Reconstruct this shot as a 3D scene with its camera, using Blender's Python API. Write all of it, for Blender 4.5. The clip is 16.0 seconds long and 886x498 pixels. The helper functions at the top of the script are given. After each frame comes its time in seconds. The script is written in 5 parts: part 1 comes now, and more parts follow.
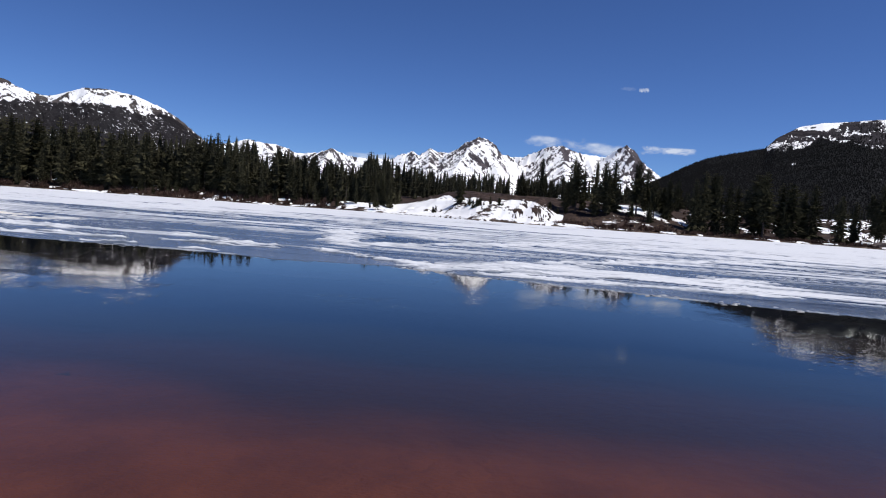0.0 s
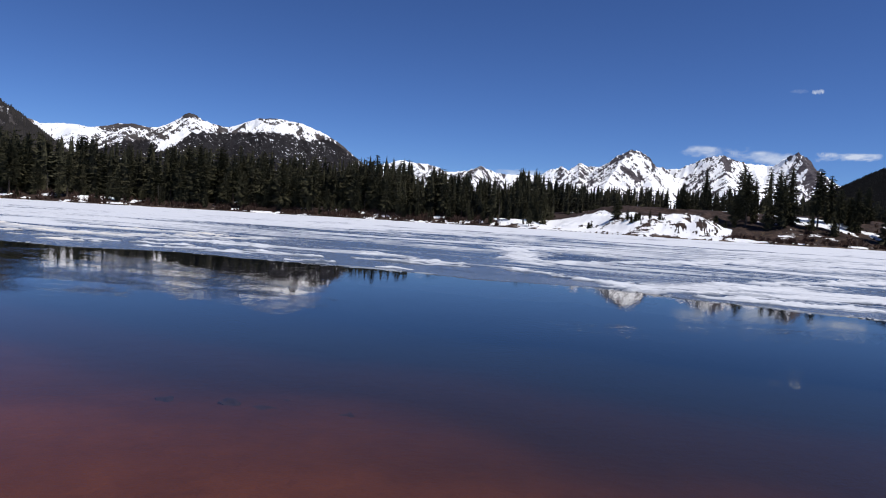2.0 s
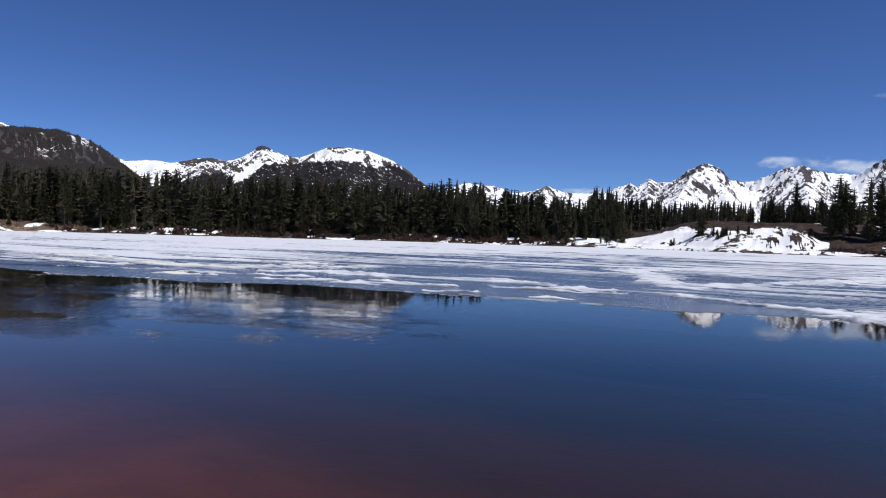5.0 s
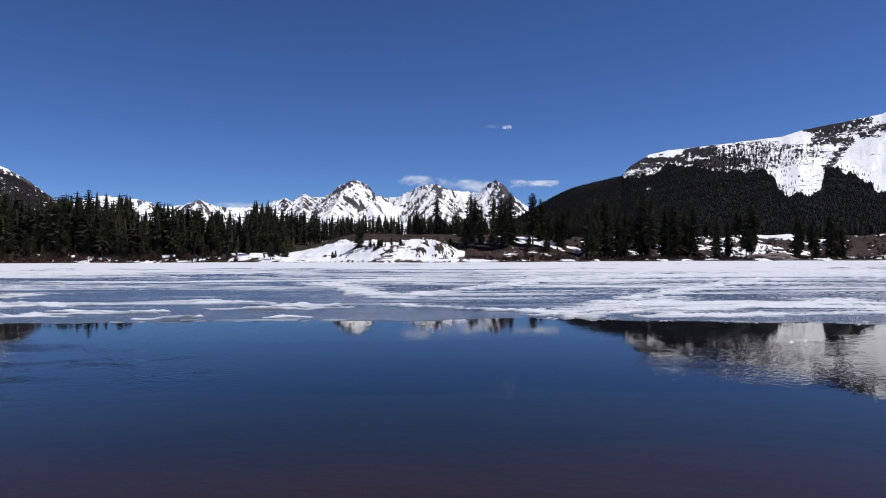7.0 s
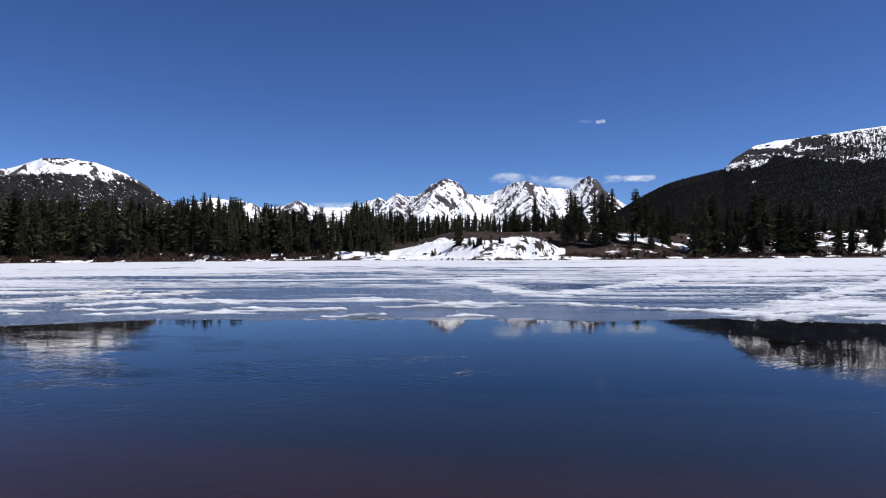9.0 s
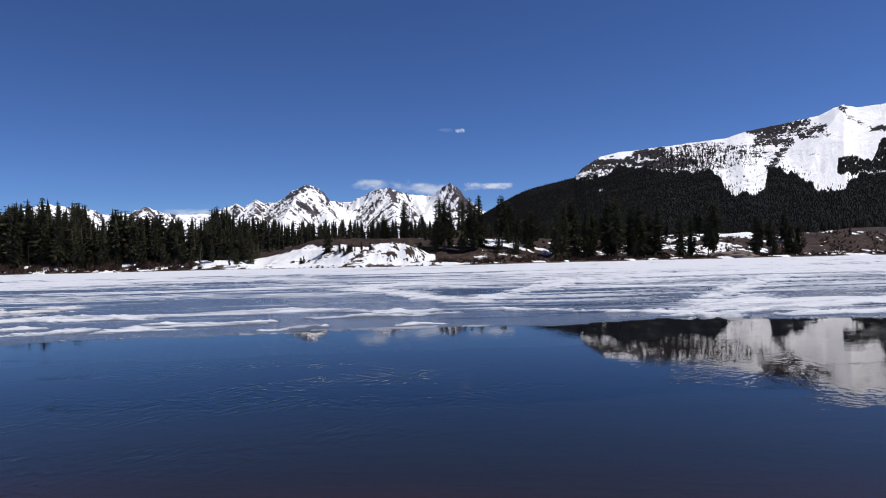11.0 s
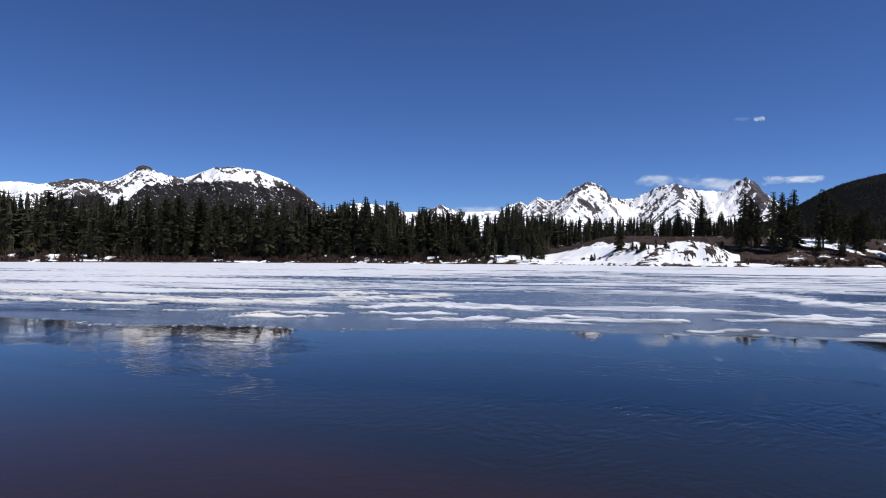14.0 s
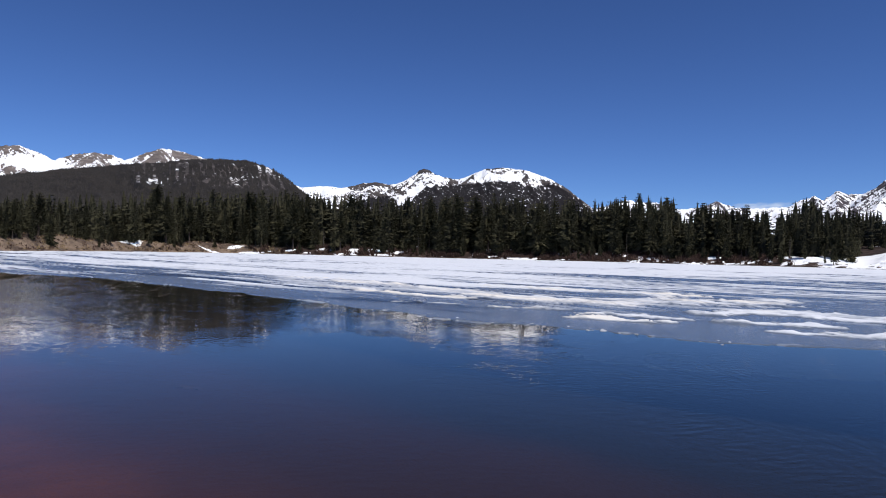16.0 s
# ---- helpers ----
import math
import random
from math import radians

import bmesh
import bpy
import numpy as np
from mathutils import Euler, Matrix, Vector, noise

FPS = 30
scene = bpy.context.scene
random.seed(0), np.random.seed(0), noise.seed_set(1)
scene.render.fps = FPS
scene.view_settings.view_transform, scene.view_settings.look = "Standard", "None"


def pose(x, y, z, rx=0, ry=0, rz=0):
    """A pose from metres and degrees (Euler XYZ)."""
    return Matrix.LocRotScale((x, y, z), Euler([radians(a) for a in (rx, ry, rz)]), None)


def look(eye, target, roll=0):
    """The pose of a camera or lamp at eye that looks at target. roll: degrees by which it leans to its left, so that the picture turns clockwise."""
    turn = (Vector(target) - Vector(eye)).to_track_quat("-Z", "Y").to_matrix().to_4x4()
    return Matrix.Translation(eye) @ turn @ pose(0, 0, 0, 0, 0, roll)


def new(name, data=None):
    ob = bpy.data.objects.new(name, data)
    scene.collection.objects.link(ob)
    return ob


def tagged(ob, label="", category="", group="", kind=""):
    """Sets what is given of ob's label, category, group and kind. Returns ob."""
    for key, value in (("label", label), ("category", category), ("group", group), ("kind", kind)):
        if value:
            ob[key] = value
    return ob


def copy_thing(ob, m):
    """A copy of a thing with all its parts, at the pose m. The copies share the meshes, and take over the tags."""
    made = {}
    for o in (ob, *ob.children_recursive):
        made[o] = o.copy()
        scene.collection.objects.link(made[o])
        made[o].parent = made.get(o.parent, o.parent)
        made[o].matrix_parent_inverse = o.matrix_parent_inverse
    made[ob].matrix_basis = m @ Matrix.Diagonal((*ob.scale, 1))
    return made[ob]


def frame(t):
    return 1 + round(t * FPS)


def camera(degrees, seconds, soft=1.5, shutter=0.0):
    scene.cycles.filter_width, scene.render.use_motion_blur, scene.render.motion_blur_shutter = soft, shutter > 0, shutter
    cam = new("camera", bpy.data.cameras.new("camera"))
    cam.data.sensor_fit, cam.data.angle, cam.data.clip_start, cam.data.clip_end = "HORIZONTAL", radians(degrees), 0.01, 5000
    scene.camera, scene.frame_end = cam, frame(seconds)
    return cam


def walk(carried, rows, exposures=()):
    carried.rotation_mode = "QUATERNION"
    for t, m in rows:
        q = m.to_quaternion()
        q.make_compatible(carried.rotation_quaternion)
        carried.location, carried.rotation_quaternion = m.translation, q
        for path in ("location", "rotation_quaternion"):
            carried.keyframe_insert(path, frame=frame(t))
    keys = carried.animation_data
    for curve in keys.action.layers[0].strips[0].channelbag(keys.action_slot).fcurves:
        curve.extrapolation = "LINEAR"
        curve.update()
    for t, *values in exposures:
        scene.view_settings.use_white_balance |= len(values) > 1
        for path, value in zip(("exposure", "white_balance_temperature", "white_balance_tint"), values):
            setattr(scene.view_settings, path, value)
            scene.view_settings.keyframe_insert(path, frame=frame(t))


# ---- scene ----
cam = camera(66.9, 16.0, soft=1.05)
PATH = [
    (0, (2.545, -0.694, 1.855), (2.208, 1.274, 1.744), 4.1),
    (0.5, (2.156, -0.505, 1.86), (1.685, 1.435, 1.751), 3.7),
    (1, (1.721, -0.318, 1.855), (1.18, 1.604, 1.752), 3.5),
    (1.5, (1.177, -0.167, 1.816), (0.533, 1.724, 1.717), 3.6),
    (2, (0.645, 0.023, 1.783), (-0.118, 1.87, 1.692), 3.3),
    (2.5, (0.122, 0.238, 1.745), (-0.727, 2.047, 1.652), 3.1),
    (3, (-0.493, 0.423, 1.719), (-1.37, 2.218, 1.636), 2.8),
    (3.2, (-0.714, 0.511, 1.708), (-1.607, 2.299, 1.639), 2.8),
    (5.3, (-3.291, 1.451, 1.701), (-4.237, 3.212, 1.671), 1.6),
    (5.5, (-3.516, 1.509, 1.701), (-4.363, 3.321, 1.686), 1.5),
    (6, (-4.099, 1.574, 1.691), (-4.628, 3.503, 1.683), 0.9),
    (6.5, (-4.655, 1.566, 1.692), (-4.842, 3.558, 1.691), 0.0),
    (7, (-5.234, 1.528, 1.693), (-5.218, 3.527, 1.715), -0.2),
    (7.5, (-5.866, 1.505, 1.702), (-5.939, 3.504, 1.722), -0.2),
    (8, (-6.47, 1.555, 1.714), (-6.627, 3.548, 1.732), -0.3),
    (10.3, (-9.339, 2.211, 1.704), (-9.636, 4.188, 1.726), -0.4),
    (10.5, (-9.533, 2.308, 1.701), (-9.719, 4.299, 1.735), -0.7),
    (11, (-10.08, 2.534, 1.712), (-9.929, 4.528, 1.743), -1.3),
    (11.5, (-10.628, 2.89, 1.715), (-10.278, 4.859, 1.738), -1.8),
    (12, (-11.229, 3.335, 1.672), (-10.941, 5.314, 1.696), -1.4),
    (12.5, (-11.866, 3.551, 1.652), (-11.805, 5.55, 1.671), -1.1),
    (13, (-12.442, 3.689, 1.638), (-12.476, 5.688, 1.673), -1.0),
    (13.5, (-13.089, 3.67, 1.638), (-13.4, 5.645, 1.668), -0.4),
    (14, (-13.726, 3.573, 1.629), (-14.384, 5.461, 1.659), 0.3),
    (14.5, (-14.524, 3.636, 1.641), (-15.501, 5.382, 1.663), 0.8),
    (15, (-15.323, 3.838, 1.636), (-16.59, 5.385, 1.643), 1.3),
    (15.5, (-15.946, 4.16, 1.596), (-17.273, 5.657, 1.608), 1.4),
    (16, (-16.506, 4.517, 1.531), (-17.833, 6.014, 1.545), 1.3),
]
walk(cam, [(t, look(eye, target, roll)) for t, eye, target, roll in PATH],
     exposures=[(0, 0.07, 6620, 10), (1.5, 0.0, 6500, 10), (3, 0.12, 6560, 10), (5.5, 0.0, 6500, 10), (7, 0.0, 6560, 10), (8, 0.06, 6560, 10), (10.5, 0.12, 6520, 10), (11.5, -0.11, 6800, 11),
                (12, -0.09, 6740, 11), (12.5, -0.05, 6640, 10), (13.5, 0.07, 6560, 10), (14.5, 0.04, 6500, 10), (15, 0.12, 6480, 10), (16, 0.1, 6480, 10)])

# ---- world, sun ----
SUN_BEARING, SUN_HEIGHT = 100.0, 60.0      # degrees right of the view axis (+y), degrees above the horizon
world = bpy.data.worlds.new("sky")
scene.world = world
world.use_nodes = True
wt = world.node_tree
sky = wt.nodes.new("ShaderNodeTexSky")
sky.sky_type, sky.sun_disc = "NISHITA", False
sky.sun_elevation, sky.sun_rotation = radians(SUN_HEIGHT), radians(SUN_BEARING)
sky.altitude, sky.air_density, sky.dust_density, sky.ozone_density = 3300, 1.0, 0.0, 6.0
deep = wt.nodes.new("ShaderNodeGamma")
deep.inputs[1].default_value = 1.15
wt.links.new(sky.outputs[0], deep.inputs[0])
thin_air = wt.nodes.new("ShaderNodeMix")
thin_air.data_type, thin_air.blend_type = "RGBA", "MULTIPLY"
thin_air.inputs[0].default_value, thin_air.inputs[7].default_value = 1.0, (0.785, 0.905, 1.16, 1)
wt.links.new(deep.outputs[0], thin_air.inputs[6])
wt.links.new(thin_air.outputs[2], wt.nodes["Background"].inputs[0])
wt.nodes["Background"].inputs[1].default_value = 0.063
sun_data = bpy.data.lights.new("sun", "SUN")
sun_data.energy, sun_data.angle, sun_data.color = 4.1, radians(0.53), (1.0, 0.962, 0.92)
sun = new("sun", sun_data)
sb, sh = radians(SUN_BEARING), radians(SUN_HEIGHT)
sun.matrix_world = look((0, 0, 400), (-math.sin(sb) * math.cos(sh), -math.cos(sb) * math.cos(sh), 400 - math.sin(sh)))

# ---- noise ----
_perm = np.random.RandomState(7).permutation(1024)


def lattice(ix, iy):
    return _perm[(_perm[ix & 1023] + iy) & 1023] / 1023.0


def vnoise(x, y):
    """Smooth value noise, 0 to 1, on arrays."""
    x, y = np.asarray(x, float), np.asarray(y, float)
    ix, iy = np.floor(x).astype(int), np.floor(y).astype(int)
    fx, fy = x - ix, y - iy
    fx, fy = fx * fx * fx * (fx * (fx * 6 - 15) + 10), fy * fy * fy * (fy * (fy * 6 - 15) + 10)
    a = lattice(ix, iy) * (1 - fx) + lattice(ix + 1, iy) * fx
    b = lattice(ix, iy + 1) * (1 - fx) + lattice(ix + 1, iy + 1) * fx
    return a * (1 - fy) + b * fy


def fbm(x, y, octaves=4, gain=0.5):
    total, amp, norm = 0.0, 1.0, 0.0
    for o in range(octaves):
        total = total + amp * vnoise(x * 2.03 ** o + 17.3 * o, y * 2.03 ** o + 9.1 * o)
        norm += amp
        amp *= gain
    return total / norm


def ridged(x, y, octaves=4, gain=0.5):
    total, amp, norm = 0.0, 1.0, 0.0
    for o in range(octaves):
        total = total + amp * (1 - np.abs(2 * vnoise(x * 2.07 ** o + 31.7 * o, y * 2.07 ** o + 5.3 * o) - 1))
        norm += amp
        amp *= gain
    return total / norm


def smooth(a, b, x):
    s = np.clip((np.asarray(x, float) - a) / (b - a), 0, 1)
    return s * s * (3 - 2 * s)


def table(x, rows):
    rows = np.array(rows, float)
    return np.interp(x, rows[:, 0], rows[:, 1])


# ---- materials ----
def material(name):
    m = bpy.data.materials.new(name)
    m.use_nodes = True
    return m, m.node_tree, m.node_tree.nodes["Principled BSDF"]


def node(nt, kind, settings=None, **sockets):
    """A node; settings are its properties, sockets its inputs: a value or another node's output."""
    n = nt.nodes.new("ShaderNode" + kind)
    for key, value in (settings or {}).items():
        setattr(n, key, value)
    for key, value in sockets.items():
        key = int(key[1:]) if key[0] == "_" and key[1:].isdigit() else key.replace("_", " ")
        if isinstance(value, bpy.types.NodeSocket):
            nt.links.new(value, n.inputs[key])
        else:
            n.inputs[key].default_value = value
    return n


def noise_at(nt, scale, detail=4.0, rough=0.55, stretch=(1, 1, 1), turn=0.0):
    """Noise in metres of the world; turn (radians) swings the axes before they are stretched."""
    geo = node(nt, "NewGeometry")
    turned = node(nt, "Mapping", Vector=geo.outputs["Position"], Rotation=(0, 0, -turn))
    mapped = node(nt, "Mapping", Vector=turned.outputs[0], Scale=stretch)
    return node(nt, "TexNoise", Vector=mapped.outputs[0], Scale=scale, Detail=detail, Roughness=rough).outputs["Fac"]


def ramp(nt, fac, a, b):
    return node(nt, "MapRange", {"interpolation_type": "SMOOTHSTEP"}, Value=fac, From_Min=a, From_Max=b).outputs[0]


def mixed(nt, fac, a, b):
    n = node(nt, "Mix", {"data_type": "RGBA"})
    for socket, value in ((n.inputs[0], fac), (n.inputs[6], a), (n.inputs[7], b)):
        if isinstance(value, bpy.types.NodeSocket):
            nt.links.new(value, socket)
        else:
            socket.default_value = (*value, 1) if isinstance(value, tuple) else value
    return n.outputs[2]


def calc(nt, op, a, b=0.0):
    return node(nt, "Math", {"operation": op}, _0=a, _1=b).outputs[0]


def relief(nt, bsdf, height, strength, distance):
    b = node(nt, "Bump", Height=height, Strength=strength, Distance=distance)
    nt.links.new(b.outputs[0], bsdf.inputs["Normal"])


def cover(nt, name="cover"):
    a = node(nt, "Attribute", {"attribute_name": name})
    return node(nt, "SeparateColor", Color=a.outputs["Color"]).outputs


def mountain_material(name, rock_a, rock_b, floor, grain=0.95, ledge=0.35):
    """Rock ribs, snow in gullies and on ledges, under the forest a floor coloured like the trees' mean of sun and
    shade. cover: forest in red, snow depth in blue.
    """
    m, nt, bsdf = material(name)
    forest, _, depth = cover(nt)[:3]
    coarse, fine = noise_at(nt, 0.018, 6, 0.66), noise_at(nt, 0.06, 6, 0.74, (1, 1, 0.6))
    up = node(nt, "SeparateXYZ", Vector=node(nt, "NewGeometry").outputs["Normal"]).outputs[2]
    s = calc(nt, "ADD", depth, calc(nt, "MULTIPLY", calc(nt, "SUBTRACT", fine, 0.5), grain))
    s = calc(nt, "ADD", s, calc(nt, "MULTIPLY", calc(nt, "SUBTRACT", coarse, 0.5), 0.5))
    s = calc(nt, "ADD", s, calc(nt, "MULTIPLY", calc(nt, "SUBTRACT", up, 0.72), ledge))
    snow = ramp(nt, s, 0.43, 0.57)
    strata = noise_at(nt, 0.05, 4, 0.6, (0.25, 0.25, 2.2))
    rock = mixed(nt, ramp(nt, strata, 0.35, 0.7), rock_a, rock_b)
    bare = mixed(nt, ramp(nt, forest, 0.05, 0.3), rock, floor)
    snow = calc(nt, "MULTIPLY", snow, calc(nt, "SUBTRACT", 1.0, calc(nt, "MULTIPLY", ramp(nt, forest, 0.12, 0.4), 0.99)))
    nt.links.new(mixed(nt, snow, bare, (0.90, 0.91, 0.925)), bsdf.inputs["Base Color"])
    bsdf.inputs["Roughness"].default_value = 0.85
    bsdf.inputs["Specular IOR Level"].default_value = 0.04
    relief(nt, bsdf, fine, 0.4, 9.0)
    return m


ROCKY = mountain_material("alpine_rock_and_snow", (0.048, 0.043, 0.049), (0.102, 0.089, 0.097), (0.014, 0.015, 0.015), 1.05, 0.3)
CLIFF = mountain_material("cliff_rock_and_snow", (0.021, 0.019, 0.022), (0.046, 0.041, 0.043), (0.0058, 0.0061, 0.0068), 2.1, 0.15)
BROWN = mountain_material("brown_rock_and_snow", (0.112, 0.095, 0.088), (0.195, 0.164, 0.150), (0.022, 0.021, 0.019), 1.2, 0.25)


DOME_ROCK = mountain_material("dome_rock_and_snow", (0.044, 0.039, 0.039), (0.100, 0.087, 0.083), (0.0160, 0.0146, 0.0160), 1.6, 0.3)
GREY = mountain_material("grey_rock_and_snow", (0.048, 0.043, 0.042), (0.105, 0.091, 0.086), (0.024, 0.022, 0.021), 1.6, 0.3)


def ground_material():
    """cover: snow, red lake silt, grass tint on land or, in the lake, a darkening for light lost in deep water."""
    m, nt, bsdf = material("ground_soil_snow_and_silt")
    snow, silt, grass = cover(nt)[:3]
    fine, coarse = noise_at(nt, 1.1, 6, 0.65), noise_at(nt, 0.12, 5, 0.6)
    soil = mixed(nt, ramp(nt, fine, 0.3, 0.72), (0.034, 0.022, 0.0178), (0.077, 0.049, 0.038))
    dry = mixed(nt, ramp(nt, fine, 0.3, 0.7), (0.12, 0.085, 0.06), (0.28, 0.205, 0.145))
    soil = mixed(nt, ramp(nt, noise_at(nt, 0.3, 5, 0.7), 0.38, 0.58), soil, (0.025, 0.0160, 0.0128))
    land = mixed(nt, calc(nt, "MULTIPLY", grass, ramp(nt, coarse, 0.3, 0.6)), soil, dry)
    red = mixed(nt, ramp(nt, noise_at(nt, 0.9, 5, 0.6), 0.3, 0.7), (0.143, 0.038, 0.0153), (0.208, 0.057, 0.023))
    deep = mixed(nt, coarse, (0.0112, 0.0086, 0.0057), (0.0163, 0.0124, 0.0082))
    # Blackening outwards stands in for light lost in the water column.
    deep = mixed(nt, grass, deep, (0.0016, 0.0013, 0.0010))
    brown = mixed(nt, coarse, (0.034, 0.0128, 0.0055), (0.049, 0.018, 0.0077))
    dimmed_mud = mixed(nt, ramp(nt, silt, 0.0, 0.36), deep, brown)
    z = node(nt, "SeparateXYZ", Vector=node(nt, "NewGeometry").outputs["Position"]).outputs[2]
    bed = mixed(nt, ramp(nt, calc(nt, "ADD", silt, calc(nt, "MULTIPLY", calc(nt, "SUBTRACT", coarse, 0.5), 0.35)), 0.53, 1.10), dimmed_mud, red)
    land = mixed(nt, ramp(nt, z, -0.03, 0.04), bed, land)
    s = ramp(nt, calc(nt, "ADD", snow, calc(nt, "MULTIPLY", calc(nt, "SUBTRACT", noise_at(nt, 0.45, 6, 0.65), 0.5), 0.9)), 0.47, 0.56)
    nt.links.new(mixed(nt, s, land, (0.82, 0.83, 0.85)), bsdf.inputs["Base Color"])
    bsdf.inputs["Roughness"].default_value = 0.9
    bsdf.inputs["Specular IOR Level"].default_value = 0.2
    relief(nt, bsdf, fine, 0.6, 0.25)
    return m


GROUND = ground_material()


def ice_material():
    """cover: white crust against wet grey ice, dirt, dark open leads."""
    m, nt, bsdf = material("rotten_lake_ice")
    crust, dirt, lead = cover(nt)[:3]
    fine, mid = noise_at(nt, 3.0, 6, 0.7, (0.3, 1.5, 1)), noise_at(nt, 0.6, 5, 0.62, (0.25, 1.7, 1))
    k = calc(nt, "ADD", crust, calc(nt, "MULTIPLY", calc(nt, "SUBTRACT", mid, 0.5), 0.8))
    k = calc(nt, "ADD", k, calc(nt, "MULTIPLY", calc(nt, "SUBTRACT", fine, 0.5), 0.45))
    k = ramp(nt, k, 0.12, 0.9)
    wet = mixed(nt, mid, (0.062, 0.082, 0.115), (0.165, 0.195, 0.245))
    wet = mixed(nt, lead, wet, (0.018, 0.022, 0.030))
    white = mixed(nt, ramp(nt, fine, 0.3, 0.7), (0.575, 0.60, 0.65), (0.70, 0.72, 0.75))
    white = mixed(nt, calc(nt, "MULTIPLY", dirt, ramp(nt, mid, 0.4, 0.6)), white, (0.74, 0.70, 0.63))
    z = node(nt, "SeparateXYZ", Vector=node(nt, "NewGeometry").outputs["Position"]).outputs[2]
    # Below the waterline a near-black colour replaces the dimming by water.
    surface = mixed(nt, ramp(nt, z, -0.02, 0.004), (0.006, 0.007, 0.010), mixed(nt, k, wet, white))
    nt.links.new(surface, bsdf.inputs["Base Color"])
    nt.links.new(calc(nt, "ADD", 0.22, calc(nt, "MULTIPLY", k, 0.55)), bsdf.inputs["Roughness"])
    bsdf.inputs["Specular IOR Level"].default_value = 0.35
    relief(nt, bsdf, fine, 0.5, 0.03)
    return m


ICE = ice_material()


def blob(nt, cx, cy, rx, ry, turn=0.0, ragged=0.5):
    """1 inside an ellipse on the plan, with a ragged rim."""
    p = node(nt, "SeparateXYZ", Vector=node(nt, "Mapping", {"vector_type": "TEXTURE"}, Vector=node(nt, "NewGeometry").outputs["Position"],
                                           Location=(cx, cy, 0), Rotation=(0, 0, turn), Scale=(rx, ry, 1)).outputs[0]).outputs
    d = calc(nt, "SQRT", calc(nt, "ADD", calc(nt, "MULTIPLY", p[0], p[0]), calc(nt, "MULTIPLY", p[1], p[1])))
    d = calc(nt, "ADD", d, calc(nt, "MULTIPLY", calc(nt, "SUBTRACT", noise_at(nt, 0.45, 4, 0.6, (0.6, 1.6, 1)), 0.5), 2 * ragged))
    return ramp(nt, d, 1.1, 0.6)


def water_material():
    """Ripple heights in metres: a calm film, patches of catspaw, and one wind-ruffled reach by the ice."""
    m, nt, _ = material("clear_lake_water")
    nt.nodes.remove(nt.nodes["Principled BSDF"])
    ripple = calc(nt, "SUBTRACT", noise_at(nt, 6.0, 2, 0.45, (0.75, 2.0, 1), RIPPLE_TURN), 0.5)
    cross = calc(nt, "SUBTRACT", noise_at(nt, 5.6, 2, 0.45, (0.8, 1.8, 1), CROSS_TURN), 0.5)
    chop = calc(nt, "SUBTRACT", noise_at(nt, 3.4, 3, 0.5, (1.0, 1.6, 1), 0.2), 0.5)
    gusts = ramp(nt, noise_at(nt, 0.9, 3, 0.6, (0.9, 1.2, 1)), 0.42, 0.56)
    swell = noise_at(nt, 0.35, 2, 0.5, (0.6, 1.2, 1))
    x = node(nt, "SeparateXYZ", Vector=node(nt, "NewGeometry").outputs["Position"]).outputs[0]
    patchy = ramp(nt, noise_at(nt, 0.45, 4, 0.6, (0.7, 1.3, 1)), 0.42, 0.56)
    amp = calc(nt, "ADD", 0.0007, calc(nt, "MULTIPLY", ramp(nt, x, -22.0, -34.0), 0.0028))
    soft = None
    for cx, cy, rx, ry, turn, high in ((-16.5, 12.4, 9.0, 4.0, -0.15, 0.0040), (-12.0, 10.8, 4.6, 3.2, 0.5, 0.0050), (-27.0, 14.6, 5.0, 2.6, 0.0, 0.0034),
                                       (-4.0, 10.6, 4.2, 3.0, 0.2, 0.0026), (3.5, 12.5, 6.5, 3.6, -0.1, 0.0022), (-42.0, 12.9, 15.0, 2.3, -0.30, 0.0055)):
        spot = blob(nt, cx, cy, rx, ry, turn)
        soft = soft or spot
        amp = calc(nt, "ADD", amp, calc(nt, "MULTIPLY", calc(nt, "MULTIPLY", spot, calc(nt, "ADD", 0.12, calc(nt, "MULTIPLY", patchy, 0.88))), high))
    ruffled = calc(nt, "ADD", calc(nt, "MULTIPLY", spot, 0.07), calc(nt, "MULTIPLY", calc(nt, "MULTIPLY", soft, patchy), 0.035))
    waves = calc(nt, "ADD", calc(nt, "MULTIPLY", ripple, gusts), calc(nt, "MULTIPLY", cross, calc(nt, "SUBTRACT", 1.0, gusts)))
    h = calc(nt, "MULTIPLY", calc(nt, "ADD", waves, calc(nt, "MULTIPLY", chop, 0.30)), amp)
    h = calc(nt, "ADD", h, calc(nt, "MULTIPLY", swell, 0.0018))
    bump = node(nt, "Bump", Height=h, Strength=1.0, Distance=1.0)
    gloss = node(nt, "BsdfGlossy", Color=(1, 0.965, 0.925, 1), Roughness=calc(nt, "ADD", 0.018, ruffled), Normal=bump.outputs[0])
    clear = node(nt, "BsdfTransparent", Color=(0.72, 0.76, 0.76, 1))
    fresnel = node(nt, "Fresnel", IOR=1.33, Normal=bump.outputs[0])
    mix = node(nt, "MixShader", _0=fresnel.outputs[0], _1=clear.outputs[0], _2=gloss.outputs[0])
    nt.links.new(mix.outputs[0], nt.nodes["Material Output"].inputs[0])
    return m


RIPPLE_TURN, CROSS_TURN = 1.05, -0.9       # headings of the two sets of ripples
WATER = water_material()


